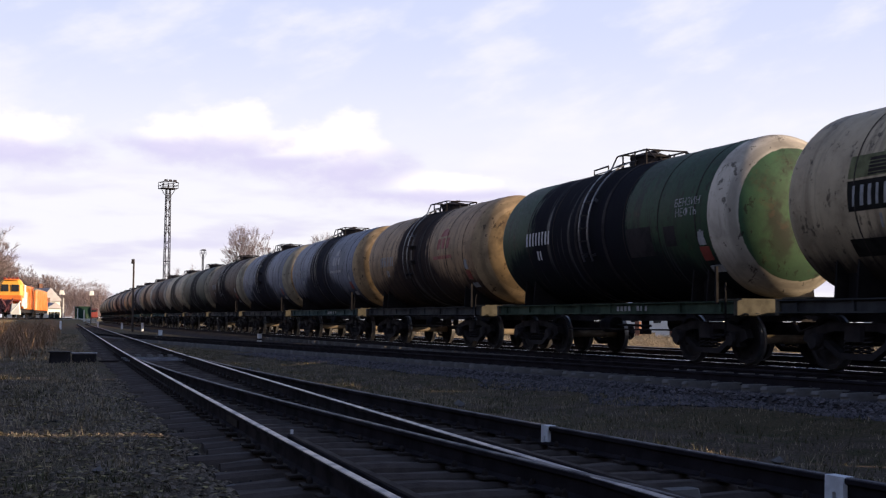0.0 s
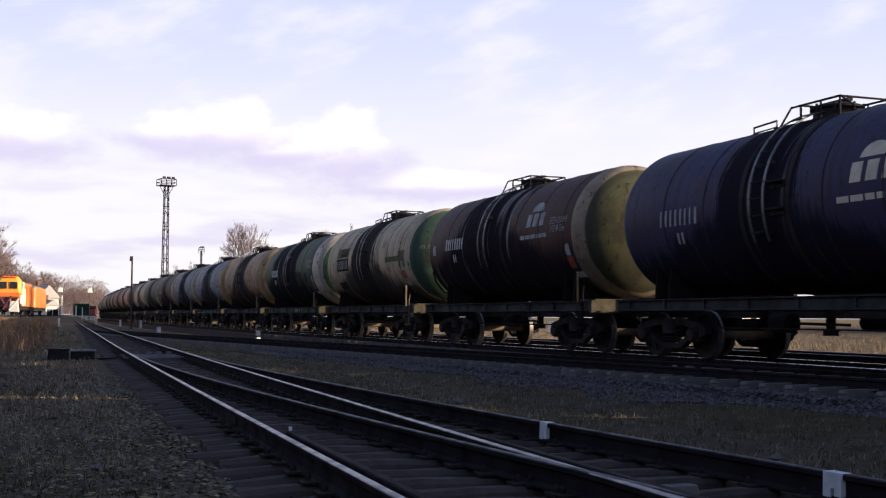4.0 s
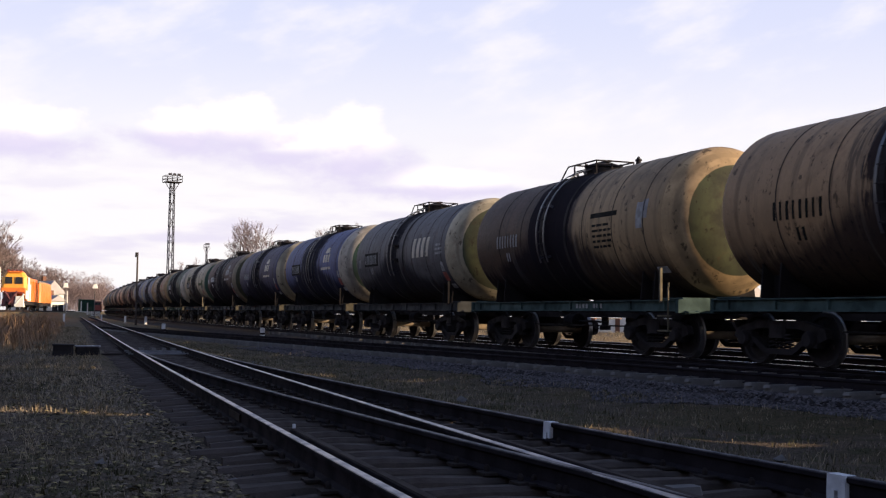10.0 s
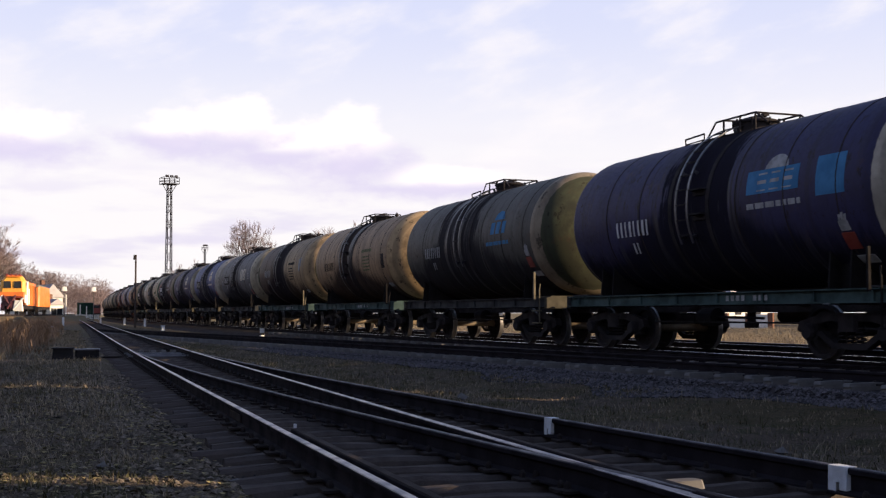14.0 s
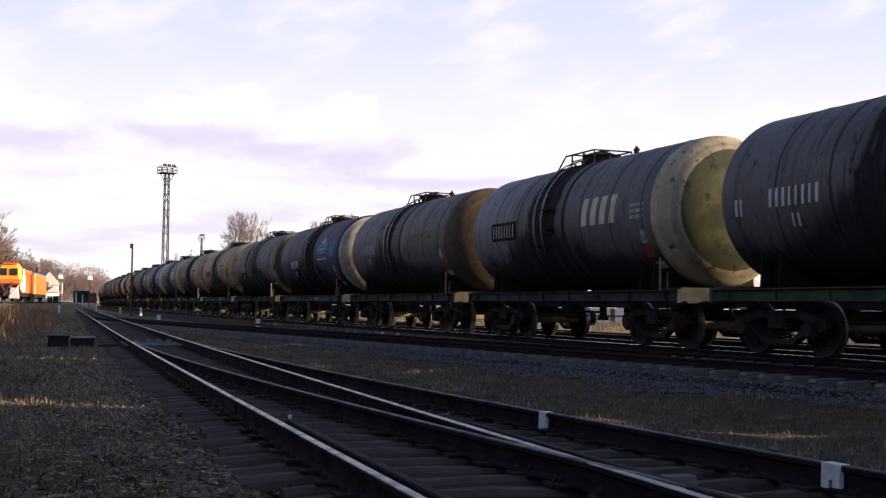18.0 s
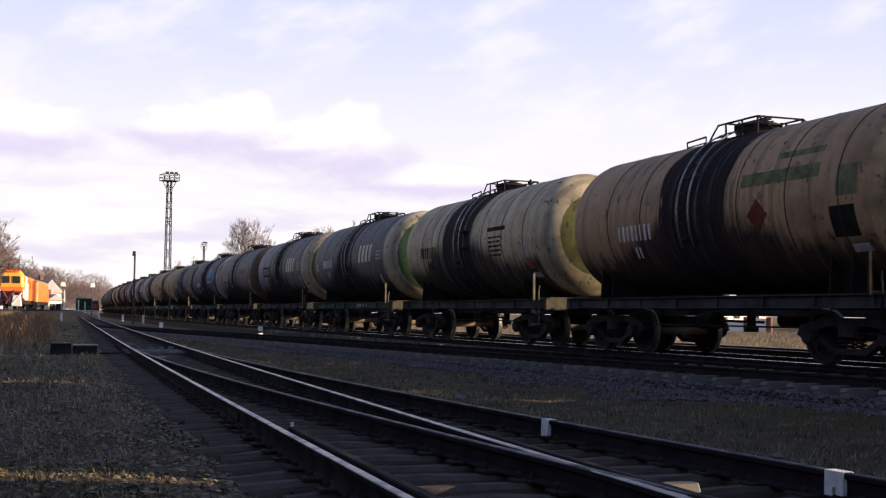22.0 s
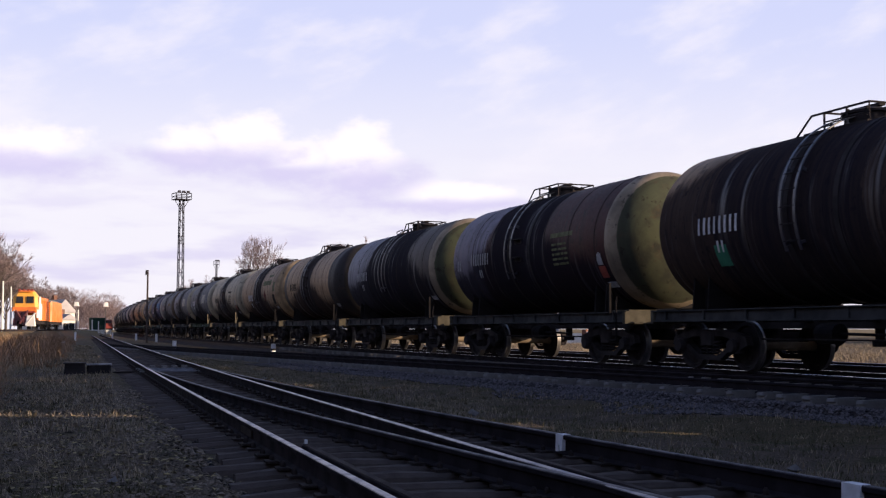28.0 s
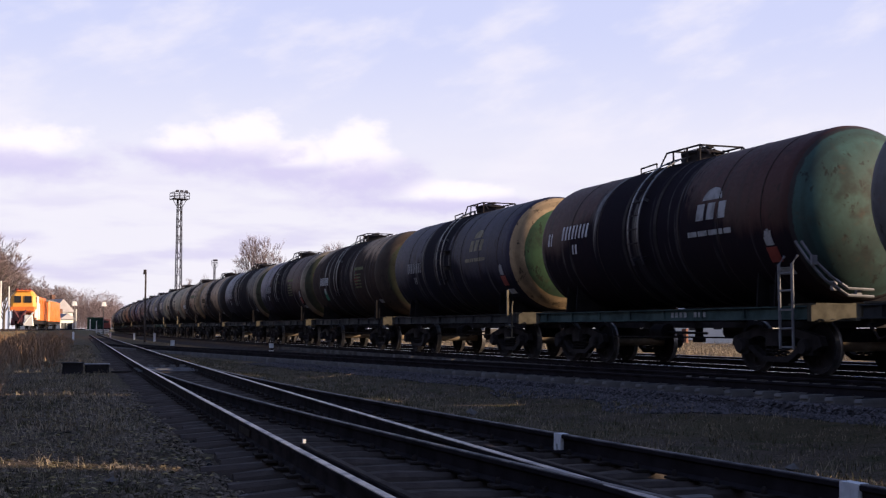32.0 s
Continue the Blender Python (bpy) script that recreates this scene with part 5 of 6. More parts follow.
def rail_machine():
    y0 = 150.0
    m = thing("rail_machine", (machine_x(y0), y0, PARK_Z), -math.degrees(heading(machine_x, y0)), "orange and yellow track maintenance machine standing on a side track", "rail vehicle")
    cab = part("cab", Shape().box(0, 1.7, 3.25, 2.9, 2.8, 1.5, 0.97, 0.3).box(0, 1.75, 4.3, 2.75, 2.7, 0.62, 0.72, 0.35), YELLOW, m, "yellow driver's cab")
    for q in (-0.60, 0.60):
        part("windscreen", Shape().box(q, 0.30, 3.62, 0.86, 0.10, 0.82, 0.94), GLASS_DARK, cab, "dark windscreen")
    part("side_window", Shape().box(1.42, 1.9, 3.6, 0.08, 0.9, 0.7), GLASS_DARK, cab)
    part("roof_cap", Shape().box(0, 1.6, 4.68, 1.9, 2.2, 0.18, 0.85, 0.2), ORANGE, cab)
    for q in (-0.7, -0.2, 0.3, 0.75):
        part("roof_lamp", Shape().box(q, 0.75, 4.82, 0.28, 0.3, 0.22, 0.8), RED, cab)
    part("front_apron", Shape().box(0, 0.35, 2.45, 2.9, 0.9, 0.55, 1.0, 0.1), ORANGE, m)
    part("front_machinery", Shape().box(-0.35, -0.1, 1.6, 1.8, 0.8, 1.2, 0.8, 0.2).box(0.35, -0.5, 1.0, 0.8, 0.8, 0.9).box(-1.0, -0.3, 0.9, 0.5, 0.6, 0.9, 0.7).tube([(-0.9, -0.6, 2.3), (0.2, -0.8, 0.6)], 0.13, 6).tube([(0.5, -0.6, 2.3), (-0.4, -0.9, 0.7)], 0.12, 6), MAROON, m, "dark red and black machinery")
    part("red_crossbeam", Shape().box(0, -0.2, 2.12, 2.2, 0.4, 0.2), RED, m)
    part("white_plough", Shape().box(0.85, -0.8, 1.05, 1.2, 0.5, 1.3, 0.75, 0.1).tube([(0.3, -1.0, 0.6), (1.4, -0.9, 2.0)], 0.12, 6), PLASTER, m, "white painted plough")
    for x in (-1.35, -1.0):
        part("white_guard", Shape().tube([(x, -0.5, 0.3), (x - 0.15, -0.2, 2.3)], 0.09, 6), PLASTER, m)
    part("body", Shape().box(0, 8.2, 2.55, 2.9, 9.6, 2.9, 0.93, 0.2), ORANGE, m, "orange body")
    part("cab_side", Shape().box(1.44, 2.5, 2.6, 0.12, 1.5, 2.9, 0.95).box(1.42, 1.0, 1.9, 0.12, 1.6, 1.0, 0.9), PLASTER, m, "white panel beside the cab")
    part("side_door", Shape().box(1.43, 4.5, 2.2, 0.06, 0.9, 2.0), PLASTER, m, "white side door")
    for y in (6.0, 7.6, 9.2, 10.8):
        part("body_rib", Shape().box(1.43, y, 2.4, 0.08, 0.12, 2.5), ORANGE, m)
    part("underframe", Shape().box(0, 7.0, 0.9, 2.6, 13.0, 0.5), BLACK, m)
    for y in (1.6, 3.4, 9.6, 11.4):
        ax = part("wheelset", shared("axle", RUST, axle_shape, True), None, m, at=(0, y, 0.475))
        for h in (-1, 1):
            part("wheel", WHEEL, None, ax, at=(h * 0.79, 0, 0))
    v0 = 166.0
    w = thing("orange_wagon", (machine_x(v0), v0, PARK_Z), -math.degrees(heading(machine_x, v0)), "orange covered service wagon behind the machine", "rail wagon")
    part("body", Shape().box(0, 7.0, 2.4, 2.8, 14.0, 2.7, 0.92, 0.2), ORANGE, w)
    part("roof", Shape().box(0, 7.0, 3.85, 2.5, 13.9, 0.3, 0.7, 0.2), CREAM, w)
    part("underframe", Shape().box(0, 7.0, 0.85, 2.5, 14.0, 0.4), BLACK, w)
    for y in (1.5, 3.3, 10.6, 12.4):
        ax = part("wheelset", shared("axle", RUST, axle_shape, True), None, w, at=(0, y, 0.475))
        for h in (-1, 1):
            part("wheel", WHEEL, None, ax, at=(h * 0.79, 0, 0))
    u0 = 300.0
    u = thing("shunting_engine", (21.8, u0, NEAR_Z), -math.degrees(heading(near_x, u0)), "small orange engine far along the yard", "rail vehicle")
    part("bonnet", Shape().box(0, 2.5, 1.75, 2.4, 5.0, 1.3, 0.94, 0.1), RED, u)
    part("cab", Shape().box(0, 6.5, 2.2, 2.9, 3.0, 2.2, 0.94, 0.1), MAROON, u)
    part("cab_window", Shape().box(0, 4.98, 2.7, 2.0, 0.08, 0.6), GLASS_DARK, u)
    part("underframe", Shape().box(0, 4.0, 0.85, 2.6, 8.6, 0.5), BLACK, u)
    for y in (1.5, 6.5):
        ax = part("wheelset", shared("axle", RUST, axle_shape, True), None, u, at=(0, y, 0.475))
        for h in (-1, 1):
            part("wheel", WHEEL, None, ax, at=(h * 0.79, 0, 0))


rail_machine()


# ---- far buildings ----
def house(x, y, turn, wide, deep, eaves, ridge, wall_mat, label, windows=4):
    h = thing("house", (x, y, GROUND_Z), turn, label, "building", "buildings round the yard")
    part("wall", Shape().box(0, deep / 2, eaves / 2, wide, deep, eaves), wall_mat, h)
    s = Shape()
    o = 0.4
    s.v = [(-wide / 2 - o, -o, eaves), (wide / 2 + o, -o, eaves), (0, -o, ridge), (-wide / 2 - o, deep + o, eaves), (wide / 2 + o, deep + o, eaves), (0, deep + o, ridge)]
    s.f = [(0, 1, 2), (5, 4, 3), (0, 2, 5, 3), (1, 4, 5, 2), (0, 3, 4, 1)]
    roof = part("roof", s, ROOF, h)
    part("gable", Shape().box(0, -0.05, eaves + (ridge - eaves) * 0.38, wide * 0.55, 0.1, (ridge - eaves) * 0.75, 0.3), wall_mat, h)
    part("chimney", Shape().box(wide * 0.15, deep * 0.4, ridge + 0.1, 0.7, 0.7, 1.6), BRICK, roof)
    for i in range(windows):
        for side in (-1, 1):
            w = part("window", Shape().box(side * (wide / 2 + 0.01), deep * (i + 0.7) / (windows + 0.4), eaves * 0.55, 0.08, 1.0, 1.3), GLASS_DARK, h)
            part("frame", Shape().box(side * (wide / 2 + 0.03), deep * (i + 0.7) / (windows + 0.4), eaves * 0.55 - 0.72, 0.12, 1.2, 0.12), PLASTER, w)
    for q in (-0.22, 0.22):
        w = part("window", Shape().box(q * wide, -0.03, eaves * 0.55, 1.0, 0.08, 1.3), GLASS_DARK, h)
        part("frame", Shape().box(q * wide, -0.05, eaves * 0.55 - 0.72, 1.2, 0.12, 0.12), PLASTER, w)
    return h


house(9.3, 240.0, 24, 4.4, 14.0, 4.4, 7.0, PLASTER, "white plastered station building with a grey gable roof", 5)
house(9.6, 226.0, 24, 2.6, 9.0, 2.9, 4.0, PLASTER, "low white shed in front of the station building", 2)
house(88.0, 70.0, 25, 9.0, 18.0, 3.2, 5.6, PLASTER, "pale low building behind the train", 5)
house(74.0, 104.0, 20, 8.0, 14.0, 3.0, 5.2, PLASTER, "pale plastered building behind the train", 4)
house(118.0, 112.0, 20, 10.0, 16.0, 3.4, 6.0, PLASTER, "distant pale house behind the train", 4)


def low_wall():
    """Broken low white wall with brick pillars along the sunlit field."""
    w = thing("low_wall", (50.0, 84.0, GROUND_Z), -55, "low white wall with brick pillars beyond the sunlit field", "wall")
    rng = random.Random(9)
    x = -9.0
    while x < 11.0:
        n = rng.uniform(1.2, 2.6)
        h = rng.uniform(0.7, 1.15)
        part("panel", Shape().box(x + n / 2, 0, h / 2, n, 0.25, h), PLASTER, w)
        part("pillar", Shape().box(x + n + 0.2, 0, 0.6, 0.4, 0.4, 1.2), BRICK, w)
        x += n + 0.4 + rng.choice((0.0, 0.0, 1.4))


low_wall()


def green_hut():
    h = thing("green_hut", (15.6, 236.0, GROUND_Z), 10, "dark green boarded hut beyond the white fence", "hut")
    part("wall", Shape().box(0, 1.5, 1.6, 2.3, 3.0, 3.2), HUTGREEN, h)
    part("roof", Shape().box(0, 1.5, 3.3, 2.5, 3.3, 0.2, 0.9), HUTGREEN, h)
    part("door", Shape().box(0.3, -0.03, 1.0, 0.9, 0.06, 1.9), GREENFRAME, h)


green_hut()


def barrier():
    b = thing("white_barrier", (14.2, 228.0, GROUND_Z), -2, "white painted board fence across the far yard", "fence")
    for i in range(5):
        part("post", Shape().box(-3.0 + i * 1.5, 0, 0.55, 0.14, 0.14, 1.1), PLASTER, b)
    for z in (0.35, 0.65, 0.95):
        part("board", Shape().box(0, -0.09, z, 6.2, 0.05, 0.22), PLASTER, b)


barrier()


def lamp_post(x, y, h=5.15):
    p = thing("lamp_post", (x, y, GROUND_Z), 0, "slim lamp post with a pale lamp head", "lamp post", "yard lamp posts")
    part("shaft", Shape().tube([(0, 0, 0), (0, 0, h)], 0.10, 7, 0.06), CONCRETE, p)
    part("lamp_head", Shape().box(0, -0.1, h + 0.2, 0.9, 0.7, 0.7, 0.7, 0.1), PLASTER, p)


for px, py in ((9.7, 202.0), (14.6, 205.0)):
    lamp_post(px, py)
for px, py, ph in ((10.6, 214.0, 4.6), (14.6, 222.0, 2.6), (13.6, 224.0, 2.9), (-1.2, 140.0, 6.6), (-0.4, 170.0, 7.0)):
    q = thing("bare_pole", (px, py, GROUND_Z), 0, "plain pale pole in the far yard", "pole", "plain poles")
    part("shaft", Shape().tube([(0, 0, 0), (0, 0, ph)], 0.12, 7, 0.09), PLASTER, q)


# ---- small yard things ----
def striped_post(x, y, z, h=0.62, stripe=True):
    p = thing("marker_post", (x, y, z), 8, "short white clearance post with a dark stripe" if stripe else "short white marker post", "marker post", "marker posts")
    part("post", Shape().box(0, 0, h / 2, 0.20, 0.16, h, 0.96, 0.02), WHITE, p)
    if stripe:
        part("stripe", Shape().box(0, 0, h * 0.42, 0.21, 0.17, h * 0.20, 1.0, 0.02), BLACK, p)


striped_post(8.35, 65.5, -0.47)
striped_post(11.75, 55.5, -0.38, 0.46)
striped_post(12.4, 110.0, -0.40, 0.75, False)
striped_post(12.5, 130.0, -0.42, 0.7, False)
striped_post(12.7, 165.0, -0.42, 0.7, False)
striped_post(6.1, 128.0, -0.45, 0.9, False)


def point_machine():
    m = thing("point_machine", (1.95, 34.0, GROUND_Z - 0.06), -4, "low dark steel point machine beside the turnout", "point machine")
    part("case", Shape().box(-0.32, 0, 0.17, 0.56, 0.8, 0.34, 0.94, 0.05), BLACK, m)
    part("motor_case", Shape().box(0.32, 0, 0.15, 0.66, 0.6, 0.30, 0.96, 0.05), BLACK, m)
    part("lid", Shape().box(0.32, 0, 0.315, 0.70, 0.64, 0.03, 1.0, 0.04), GREYSTEEL, m, "grey lid")
    part("lid", Shape().box(-0.32, 0, 0.355, 0.60, 0.84, 0.03, 1.0, 0.04), BLACK, m)
    part("drive_rod", Shape().tube([(0.7, 0.1, 0.08), (1.45, 0.1, 0.10)], 0.03, 6), RUST, m)


point_machine()


def lump(s, x, y, z, r, rng, squash=0.6):
    """An angular stone: a jittered octahedron."""
    b = len(s.v)
    a = rng.uniform(0, 6.28)
    for i in range(5):
        q = a + i * 1.2566
        e = r * rng.uniform(0.7, 1.2)
        s.v.append((x + e * math.cos(q), y + e * math.sin(q), z + r * squash * rng.uniform(-0.4, 0.4)))
    s.v += [(x + r * rng.uniform(-0.3, 0.3), y + r * rng.uniform(-0.3, 0.3), z + r * squash * rng.uniform(0.7, 1.2)), (x, y, z - r * squash)]
    for i in range(5):
        j = (i + 1) % 5
        s.f += [(b + i, b + j, b + 5), (b + j, b + i, b + 6)]


def stones():
    rng = random.Random(3)
    for i, (x, y, r) in enumerate(((3.9, 101.0, 0.32), (0.15, 7.3, 0.075), (0.32, 7.45, 0.05), (1.68, 8.85, 0.05), (1.8, 8.8, 0.045), (0.78, 9.8, 0.06), (6.1, 29.0, 0.09), (5.9, 28.8, 0.08), (6.6, 16.6, 0.10), (6.75, 9.0, 0.08), (6.3, 7.17, 0.06))):
        s = Shape()
        lump(s, 0, 0, 0, r, rng, 0.7)
        o = single("stone", s, WHITE if i == 0 else CONCRETE, "pale loose stone lying on the yard ground", "stone", "loose stones")
        o.location = (x, y, ground_height(x, y) + r * 0.3)
    g = Shape()
    for i in range(15000):
        y = 4.5 + 20 * rng.random() ** 1.7
        x = rng.uniform(-2.4, 1.0) + 0.03 * y if rng.random() < 0.5 else near_x(y) - 1.2 - abs(rng.gauss(0, 0.8))
        lump(g, x, y, ground_height(x, y), rng.choice((0.008, 0.012, 0.016, 0.022, 0.032)) * rng.uniform(0.7, 1.2) * (1.0 + 0.02 * y), rng)
    tagged(single("gravel", g, GRAVEL, "loose gravel scattered beside the siding", "gravel"), kind="stuff")
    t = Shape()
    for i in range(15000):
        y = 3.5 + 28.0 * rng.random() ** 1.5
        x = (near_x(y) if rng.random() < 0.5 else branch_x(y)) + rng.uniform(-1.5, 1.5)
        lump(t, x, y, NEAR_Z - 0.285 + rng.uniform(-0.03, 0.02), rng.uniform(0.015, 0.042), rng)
    tagged(single("track_gravel", t, TRACKGRAVEL, "dirty gravel between the siding's sleepers, darkened for shade", "gravel"), kind="stuff")
    k = Shape()
    for i in range(20000):
        y = 9.0 + 32.0 * rng.random() ** 1.3
        u = rng.random()
        z0 = cross_z(y)
        u = u ** 1.4
        off = 1.40 + u * (1.0 + 1.5 * max(0.0, noise.noise((y * 0.35, 3.0, u * 1.5)) + 0.25) * (1.0 if y < 24 else 0.3))
        h = heading(cross_x, y)
        zz = max(z0 - 0.26 - max(0.0, off - 1.55) * 0.62, ground_height(cross_x(y) - off, y) + 0.005)
        lump(k, cross_x(y) - off * math.cos(h), y + off * math.sin(h), zz, rng.uniform(0.022, 0.050), rng, 0.75)
    tagged(single("ballast_stones", k, BALLAST, "grey-blue crushed stones on the ballast slope", "ballast"), kind="stuff")


stones()


def fallen_leaves():
    rng = random.Random(17)
    s = Shape()
    for i in range(3800):
        y = 4.6 + 16.0 * rng.random() ** 1.6
        x = rng.uniform(-3.2, near_x(y) - 1.0)
        a, r, f = rng.uniform(0, 6.28), rng.uniform(0.014, 0.034), rng.uniform(0.2, 0.7)
        z = ground_height(x, y) + 0.012
        cx, cy = math.cos(a) * r, math.sin(a) * r
        b = len(s.v)
        s.v += [(x + cx * 1.4, y + cy * 1.4, z + 0.006), (x - cx * 1.4, y - cy * 1.4, z), (x - cy, y + cx, z + f * r), (x + cy, y - cx, z + f * r * 0.6)]
        s.f += [(b, b + 2, b + 1), (b, b + 1, b + 3)]
    tagged(single("fallen_leaves", s, LEAVES, "withered yellow-brown leaves lying on the ground", "leaves"), kind="stuff")


fallen_leaves()


def blade(s, x, y, z, h, lean, turn, w):
    b = len(s.v)
    cx, cy = math.cos(turn), math.sin(turn)
    px, py = -cy * w, cx * w
    s.v += [(x - px, y - py, z), (x + px, y + py, z), (x + cx * lean * 0.35 + px * 0.7, y + cy * lean * 0.35 + py * 0.7, z + h * 0.6),
            (x + cx * lean * 0.35 - px * 0.7, y + cy * lean * 0.35 - py * 0.7, z + h * 0.6), (x + cx * lean, y + cy * lean, z + h)]
    s.f += [(b, b + 1, b + 2, b + 3), (b + 3, b + 2, b + 4)]


def grass():
    rng = random.Random(11)
    dry, green, reed = Shape(), Shape(), Shape()

    def tuft(s, x, y, n, h, spread, w=0.004):
        for i in range(n):
            r, a = spread * math.sqrt(rng.random()), rng.uniform(0, 6.28)
            gx, gy = x + r * math.cos(a), y + r * math.sin(a)
            blade(s, gx, gy, ground_height(gx, gy) - 0.01, h * rng.uniform(0.5, 1.15), h * rng.uniform(0.2, 1.1), rng.uniform(0, 6.28), w * rng.uniform(0.6, 1.5))
    # stalks by the siding, on the open ground and as tall reeds further off
    for i in range(240):
        y = rng.uniform(10.0, 15.0)
        x = rng.uniform(-2.2, 1.3)
        tuft(dry, x, y, rng.randint(5, 12), rng.uniform(0.05, 0.16), 0.12, 0.003)
    for i in range(5):
        tuft(dry, rng.uniform(-0.9, 0.4), rng.uniform(11.4, 13.0), 10, rng.uniform(0.2, 0.35), 0.14, 0.003)
    for i in range(700):
        y = 6.0 + 34.0 * rng.random() ** 1.4
        x = rng.uniform(-6.0, near_x(y) - 1.9)
        tuft(dry if rng.random() < 0.65 else green, x, y, rng.randint(5, 11), rng.uniform(0.03, 0.10), 0.16, 0.003)
    for i in range(500):
        y = rng.uniform(16.0, 45.0)
        x = near_x(y) - 4.2 - abs(rng.gauss(0, 2.0))
        tuft(dry, x, y, 16, rng.uniform(0.12, 0.42), 0.45, 0.004)
    for i in range(800):
        y = rng.uniform(38.0, 118.0)
        x = near_x(y) - 3.2 - abs(rng.gauss(0, 2.6))
        tuft(reed, x, y, 9, rng.uniform(0.3, 1.2) * min(1.0, 0.35 + (near_x(y) - 3.0 - x) * 0.35), 0.5, 0.012)
    for i in range(420):
        y = rng.uniform(19.0, 60.0)
        x = -0.012 * y - 0.1 - abs(rng.gauss(0, 0.9))
        tuft(reed, x, y, 12, rng.uniform(0.35, 0.85), 0.4, 0.006)
    for i in range(1300):
        y = 4.8 + 12.0 * rng.random() ** 1.3
        x = rng.uniform(-3.4, near_x(y) - 1.9)
        if noise.noise((x * 0.9, y * 0.6, 2.0)) > -0.15:
            tuft(green if noise.noise((x * 0.5, y * 0.4, 8.0)) > 0.0 else dry, x, y, 8, rng.uniform(0.02, 0.07), 0.13, 0.004)
    for i in range(260):
        y, x = rng.uniform(5.0, 9.5), rng.uniform(-1.6, 1.2)
        tuft(green, x, y, 9, rng.uniform(0.03, 0.09), 0.09, 0.006)
    for i in range(3600):
        y = 5.0 + 45.0 * rng.random() ** 1.3
        a, b = branch_x(y) + 1.3, cross_x(y) - 2.3
        if b > a:
            tuft(green if rng.random() < 0.6 else dry, rng.uniform(a, b), y, 9, rng.uniform(0.03, 0.10) * (2.0 if rng.random() < 0.06 else 1.0), 0.18, 0.004)
    # sunlit field behind the train
    for i in range(4200):
        y = rng.uniform(14.0, 110.0)
        x = main_x(y) + 9.0 + 34.0 * rng.random() ** 1.5
        tuft(dry, x, y, 9, rng.uniform(0.10, 0.38), 0.5, 0.007)
    for i in range(5200):
        y = 12.0 + 50.0 * rng.random()
        x = main_x(y) + 2.6 + 22.0 * rng.random()
        if abs(x - main_x(y) - 5.3) > 1.3:
            tuft(dry, x, y, 10, rng.uniform(0.08, 0.26), 0.32, 0.007)
    # low dead grass beside the siding further along
    for i in range(1500):
        y = 15.0 + 75.0 * rng.random() ** 1.3
        x = near_x(y) - 1.8 - abs(rng.gauss(0, 1.6))
        tuft(dry if rng.random() < 0.8 else green, x, y, 9, rng.uniform(0.04, 0.13), 0.28, 0.004 + 0.0001 * y)
    tagged(single("dry_grass", dry, STRAW, "dry straw-coloured grass and stalks", "grass"), kind="stuff")
    tagged(single("tall_reeds", reed, REED, "tall red-brown dead stalks beside the siding", "reeds"), kind="stuff")
    tagged(single("green_grass", green, GREENGRASS, "short green grass and weeds", "grass"), kind="stuff")


grass()


# ---- trees, bare in late autumn ----
def grow(wood, twigs, p, d, length, r, depth, rng, spread, rise=0.10):
    q = p + d * length
    mid = p + d * (length * 0.5) + Vector((rng.uniform(-1, 1), rng.uniform(-1, 1), 0)) * length * 0.05
    if r > 0.02:
        wood.tube([p, mid, q], r, 5, r * 0.66)
    else:
        side = d.cross(Vector((rng.uniform(-1, 1), rng.uniform(-1, 1), 0.3))).normalized() * max(r * 0.8, 0.010)
        b = len(twigs.v)
        twigs.v += [tuple(p - side), tuple(p + side), tuple(q + side * 0.4), tuple(q - side * 0.4)]
        twigs.f.append((b, b + 1, b + 2, b + 3))
    if depth == 0:
        return
    for i in range(rng.choice((2, 3, 3)) if depth > 1 else 14):
        axis = Vector((rng.uniform(-1, 1), rng.uniform(-1, 1), rng.uniform(-0.3, 0.5))).normalized()
        nd = (d + axis * spread).normalized()
        nd.z += rise
        start = p + d * length * rng.uniform(0.55, 1.0)
        grow(wood, twigs, start, nd.normalized(), length * rng.uniform(0.62, 0.82), r * 0.58, depth - 1, rng, spread, rise)


def tree(seed, height, spread):
    rng = random.Random(seed)
    t = thing("bare_tree", label="leafless tree with grey-brown branches and fine twigs", category="tree", group="bare trees round the yard")
    wood, twigs = Shape(), Shape()
    trunk = height * 0.30
    wood.tube([(0, 0, 0), (0.05, 0, trunk * 0.5), (0, 0.05, trunk)], 0.022 * height, 7, 0.016 * height)
    for i in range(8):
        a = i * 0.7854 + rng.uniform(-0.4, 0.4)
        grow(wood, twigs, Vector((0, 0, trunk * rng.uniform(0.6, 1.0))), Vector((math.cos(a) * spread, math.sin(a) * spread, 1)).normalized(), height * 0.27, 0.009 * height, 5, rng, 0.62, 0.04)
    part("trunk", wood, BARK, t)
    part("crown", twigs, TWIG, t, "bare twigs")
    return t


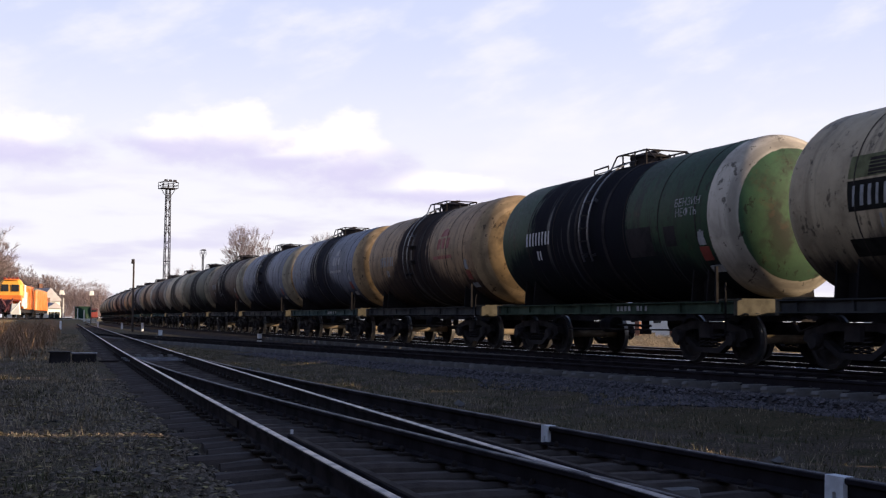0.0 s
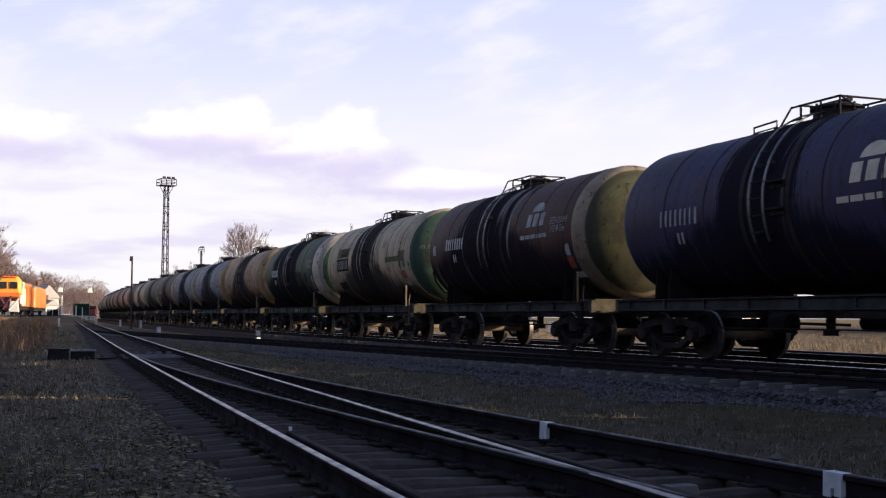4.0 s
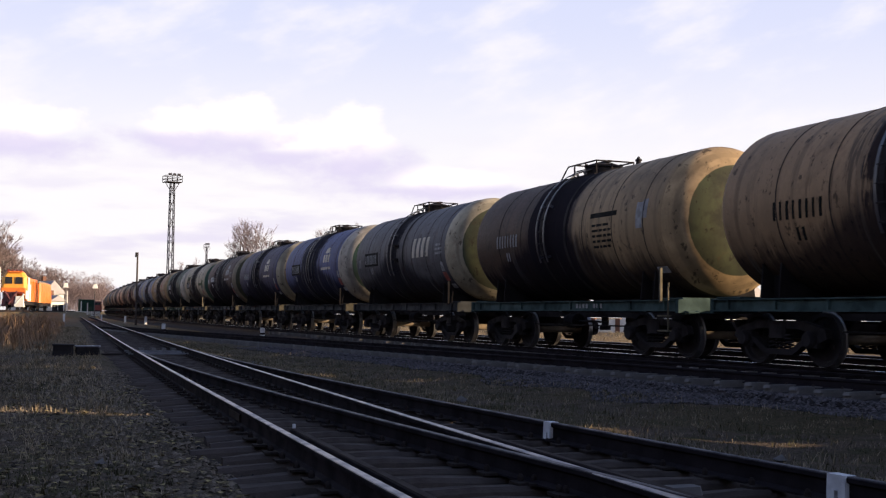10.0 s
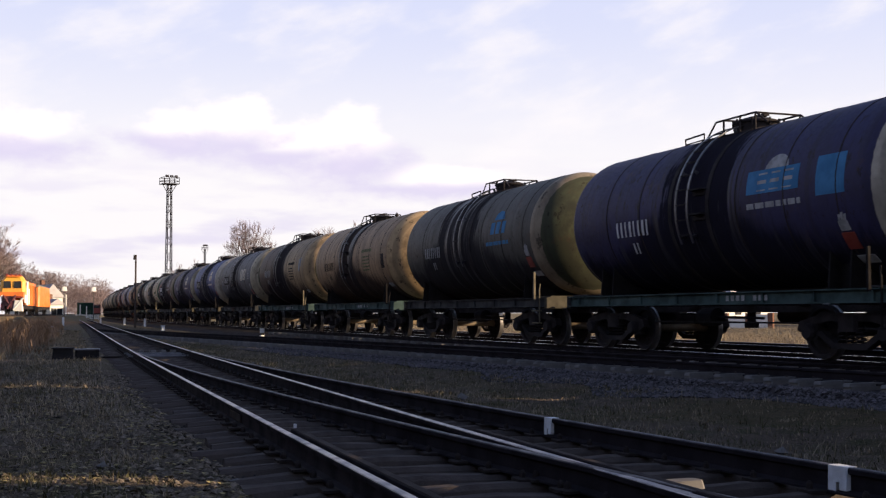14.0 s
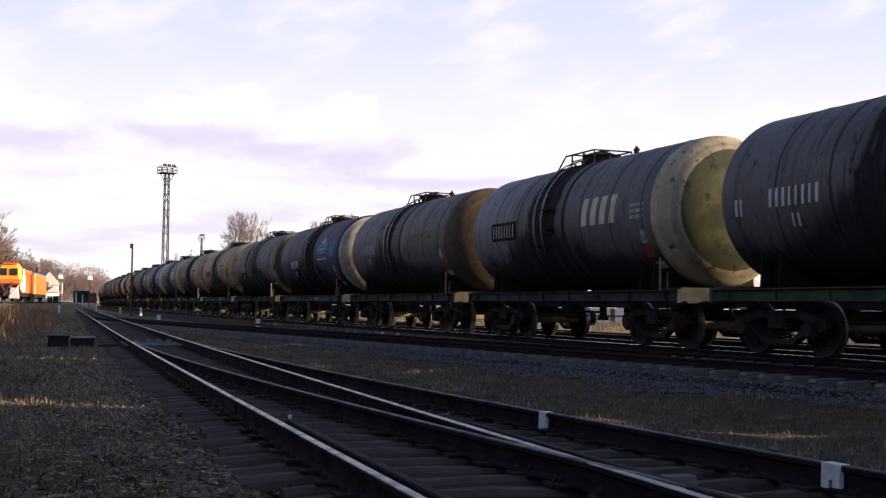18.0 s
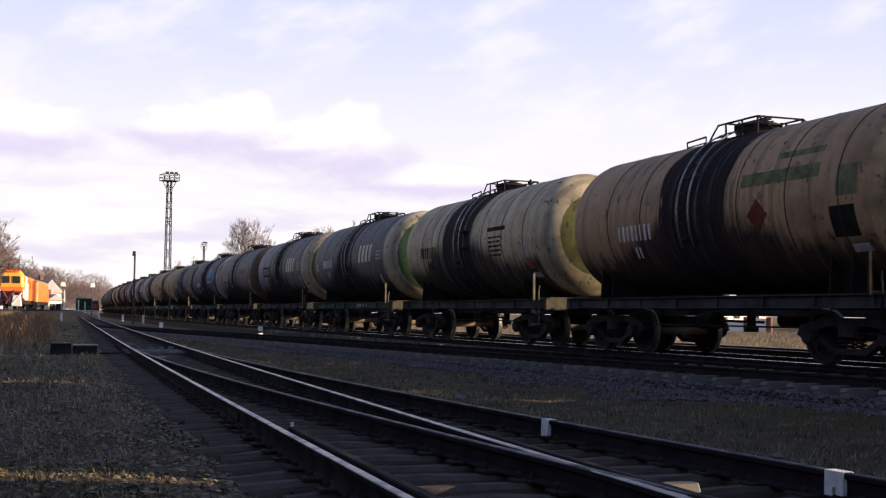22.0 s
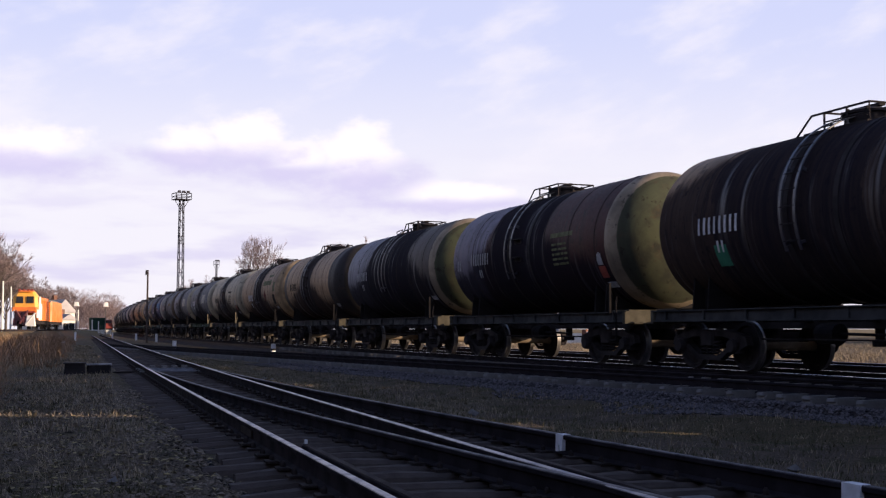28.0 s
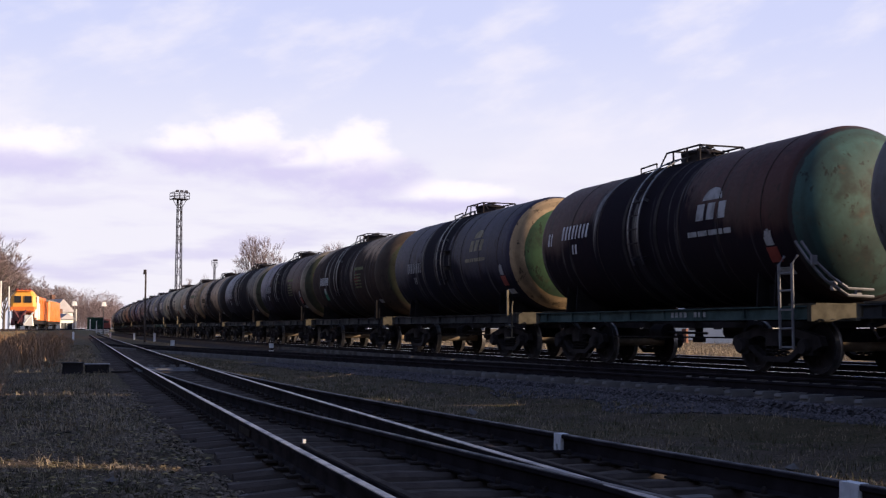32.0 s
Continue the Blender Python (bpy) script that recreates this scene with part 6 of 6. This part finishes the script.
def woods():
    protos = [tree(s, 12.0, sp) for s, sp in ((1, 0.50), (2, 0.42), (3, 0.5))]
    spots = [(29.6, 147.0, 1.12, 0), (49.0, 173.0, 1.2, 1), (46.5, 200.0, 1.05, 2), (29.5, 200.0, 0.85, 2), (27.0, 165.0, 0.7, 1),
             (-9.5, 205.0, 1.35, 1), (-6.0, 215.0, 1.35, 0), (-3.5, 226.0, 1.3, 2), (-12.0, 225.0, 1.5, 0), (-15.0, 190.0, 1.4, 2), (1.0, 285.0, 1.1, 0), (4.5, 300.0, 1.1, 1), (8.0, 310.0, 1.0, 2), (-20.0, 215.0, 1.5, 0),
             (-5.0, 200.0, 1.3, 2), (-7.5, 230.0, 1.4, 1), (-4.5, 250.0, 1.4, 2), (2.5, 320.0, 1.2, 1), (6.0, 330.0, 1.1, 0), (-4.0, 194.0, 1.4, 0), (-2.4, 222.0, 1.25, 1), (-8.0, 186.0, 1.5, 2), (-1.5, 262.0, 1.3, 0), (11.0, 345.0, 1.2, 2), (14.0, 350.0, 1.15, 0)]
    for i, (x, y, s, k) in enumerate(spots):
        m = pose(x, y, GROUND_Z - 0.05, 0, 0, i * 77)
        t = protos[i] if i < 3 else copy_thing(protos[k], m)
        t.matrix_basis = m
        w = 0.56 if i == 0 else 0.9
        t.scale = (s * w, s * w, s)
    # far wood as one body of trunks and twigs
    rng = random.Random(5)
    wood, twigs = Shape(), Shape()
    for i in range(60):
        y = rng.uniform(470, 540)
        x = (0.048 + 0.033 * rng.random()) * y
        h = rng.uniform(11.0, 16.0)
        for j in range(3):
            a = rng.uniform(0, 6.28)
            grow(wood, twigs, Vector((x, y, GROUND_Z + h * 0.12)), Vector((math.cos(a) * 0.4, math.sin(a) * 0.4, 1)).normalized(), h * 0.34, 0.05, 3, rng, 0.6)
        for j in range(70):
            v = Vector((rng.gauss(0, 0.30), rng.gauss(0, 0.30), rng.uniform(0.0, 1.0)))
            if v.length < 1.0:
                p = Vector((x + v.x * h * 0.5, y + v.y * h * 0.5, GROUND_Z + h * v.z))
                grow(wood, twigs, p, Vector((v.x, v.y, 0.8)).normalized(), h * 0.12, 0.018, 1, rng, 0.8)
    wood.v, wood.f = wood.v + twigs.v, wood.f + [tuple(i + len(wood.v) for i in f) for f in twigs.f]
    tagged(single("far_wood", wood, TWIG, "distant leafless wood beyond the yard", "wood"), kind="stuff")


woods()


motions()
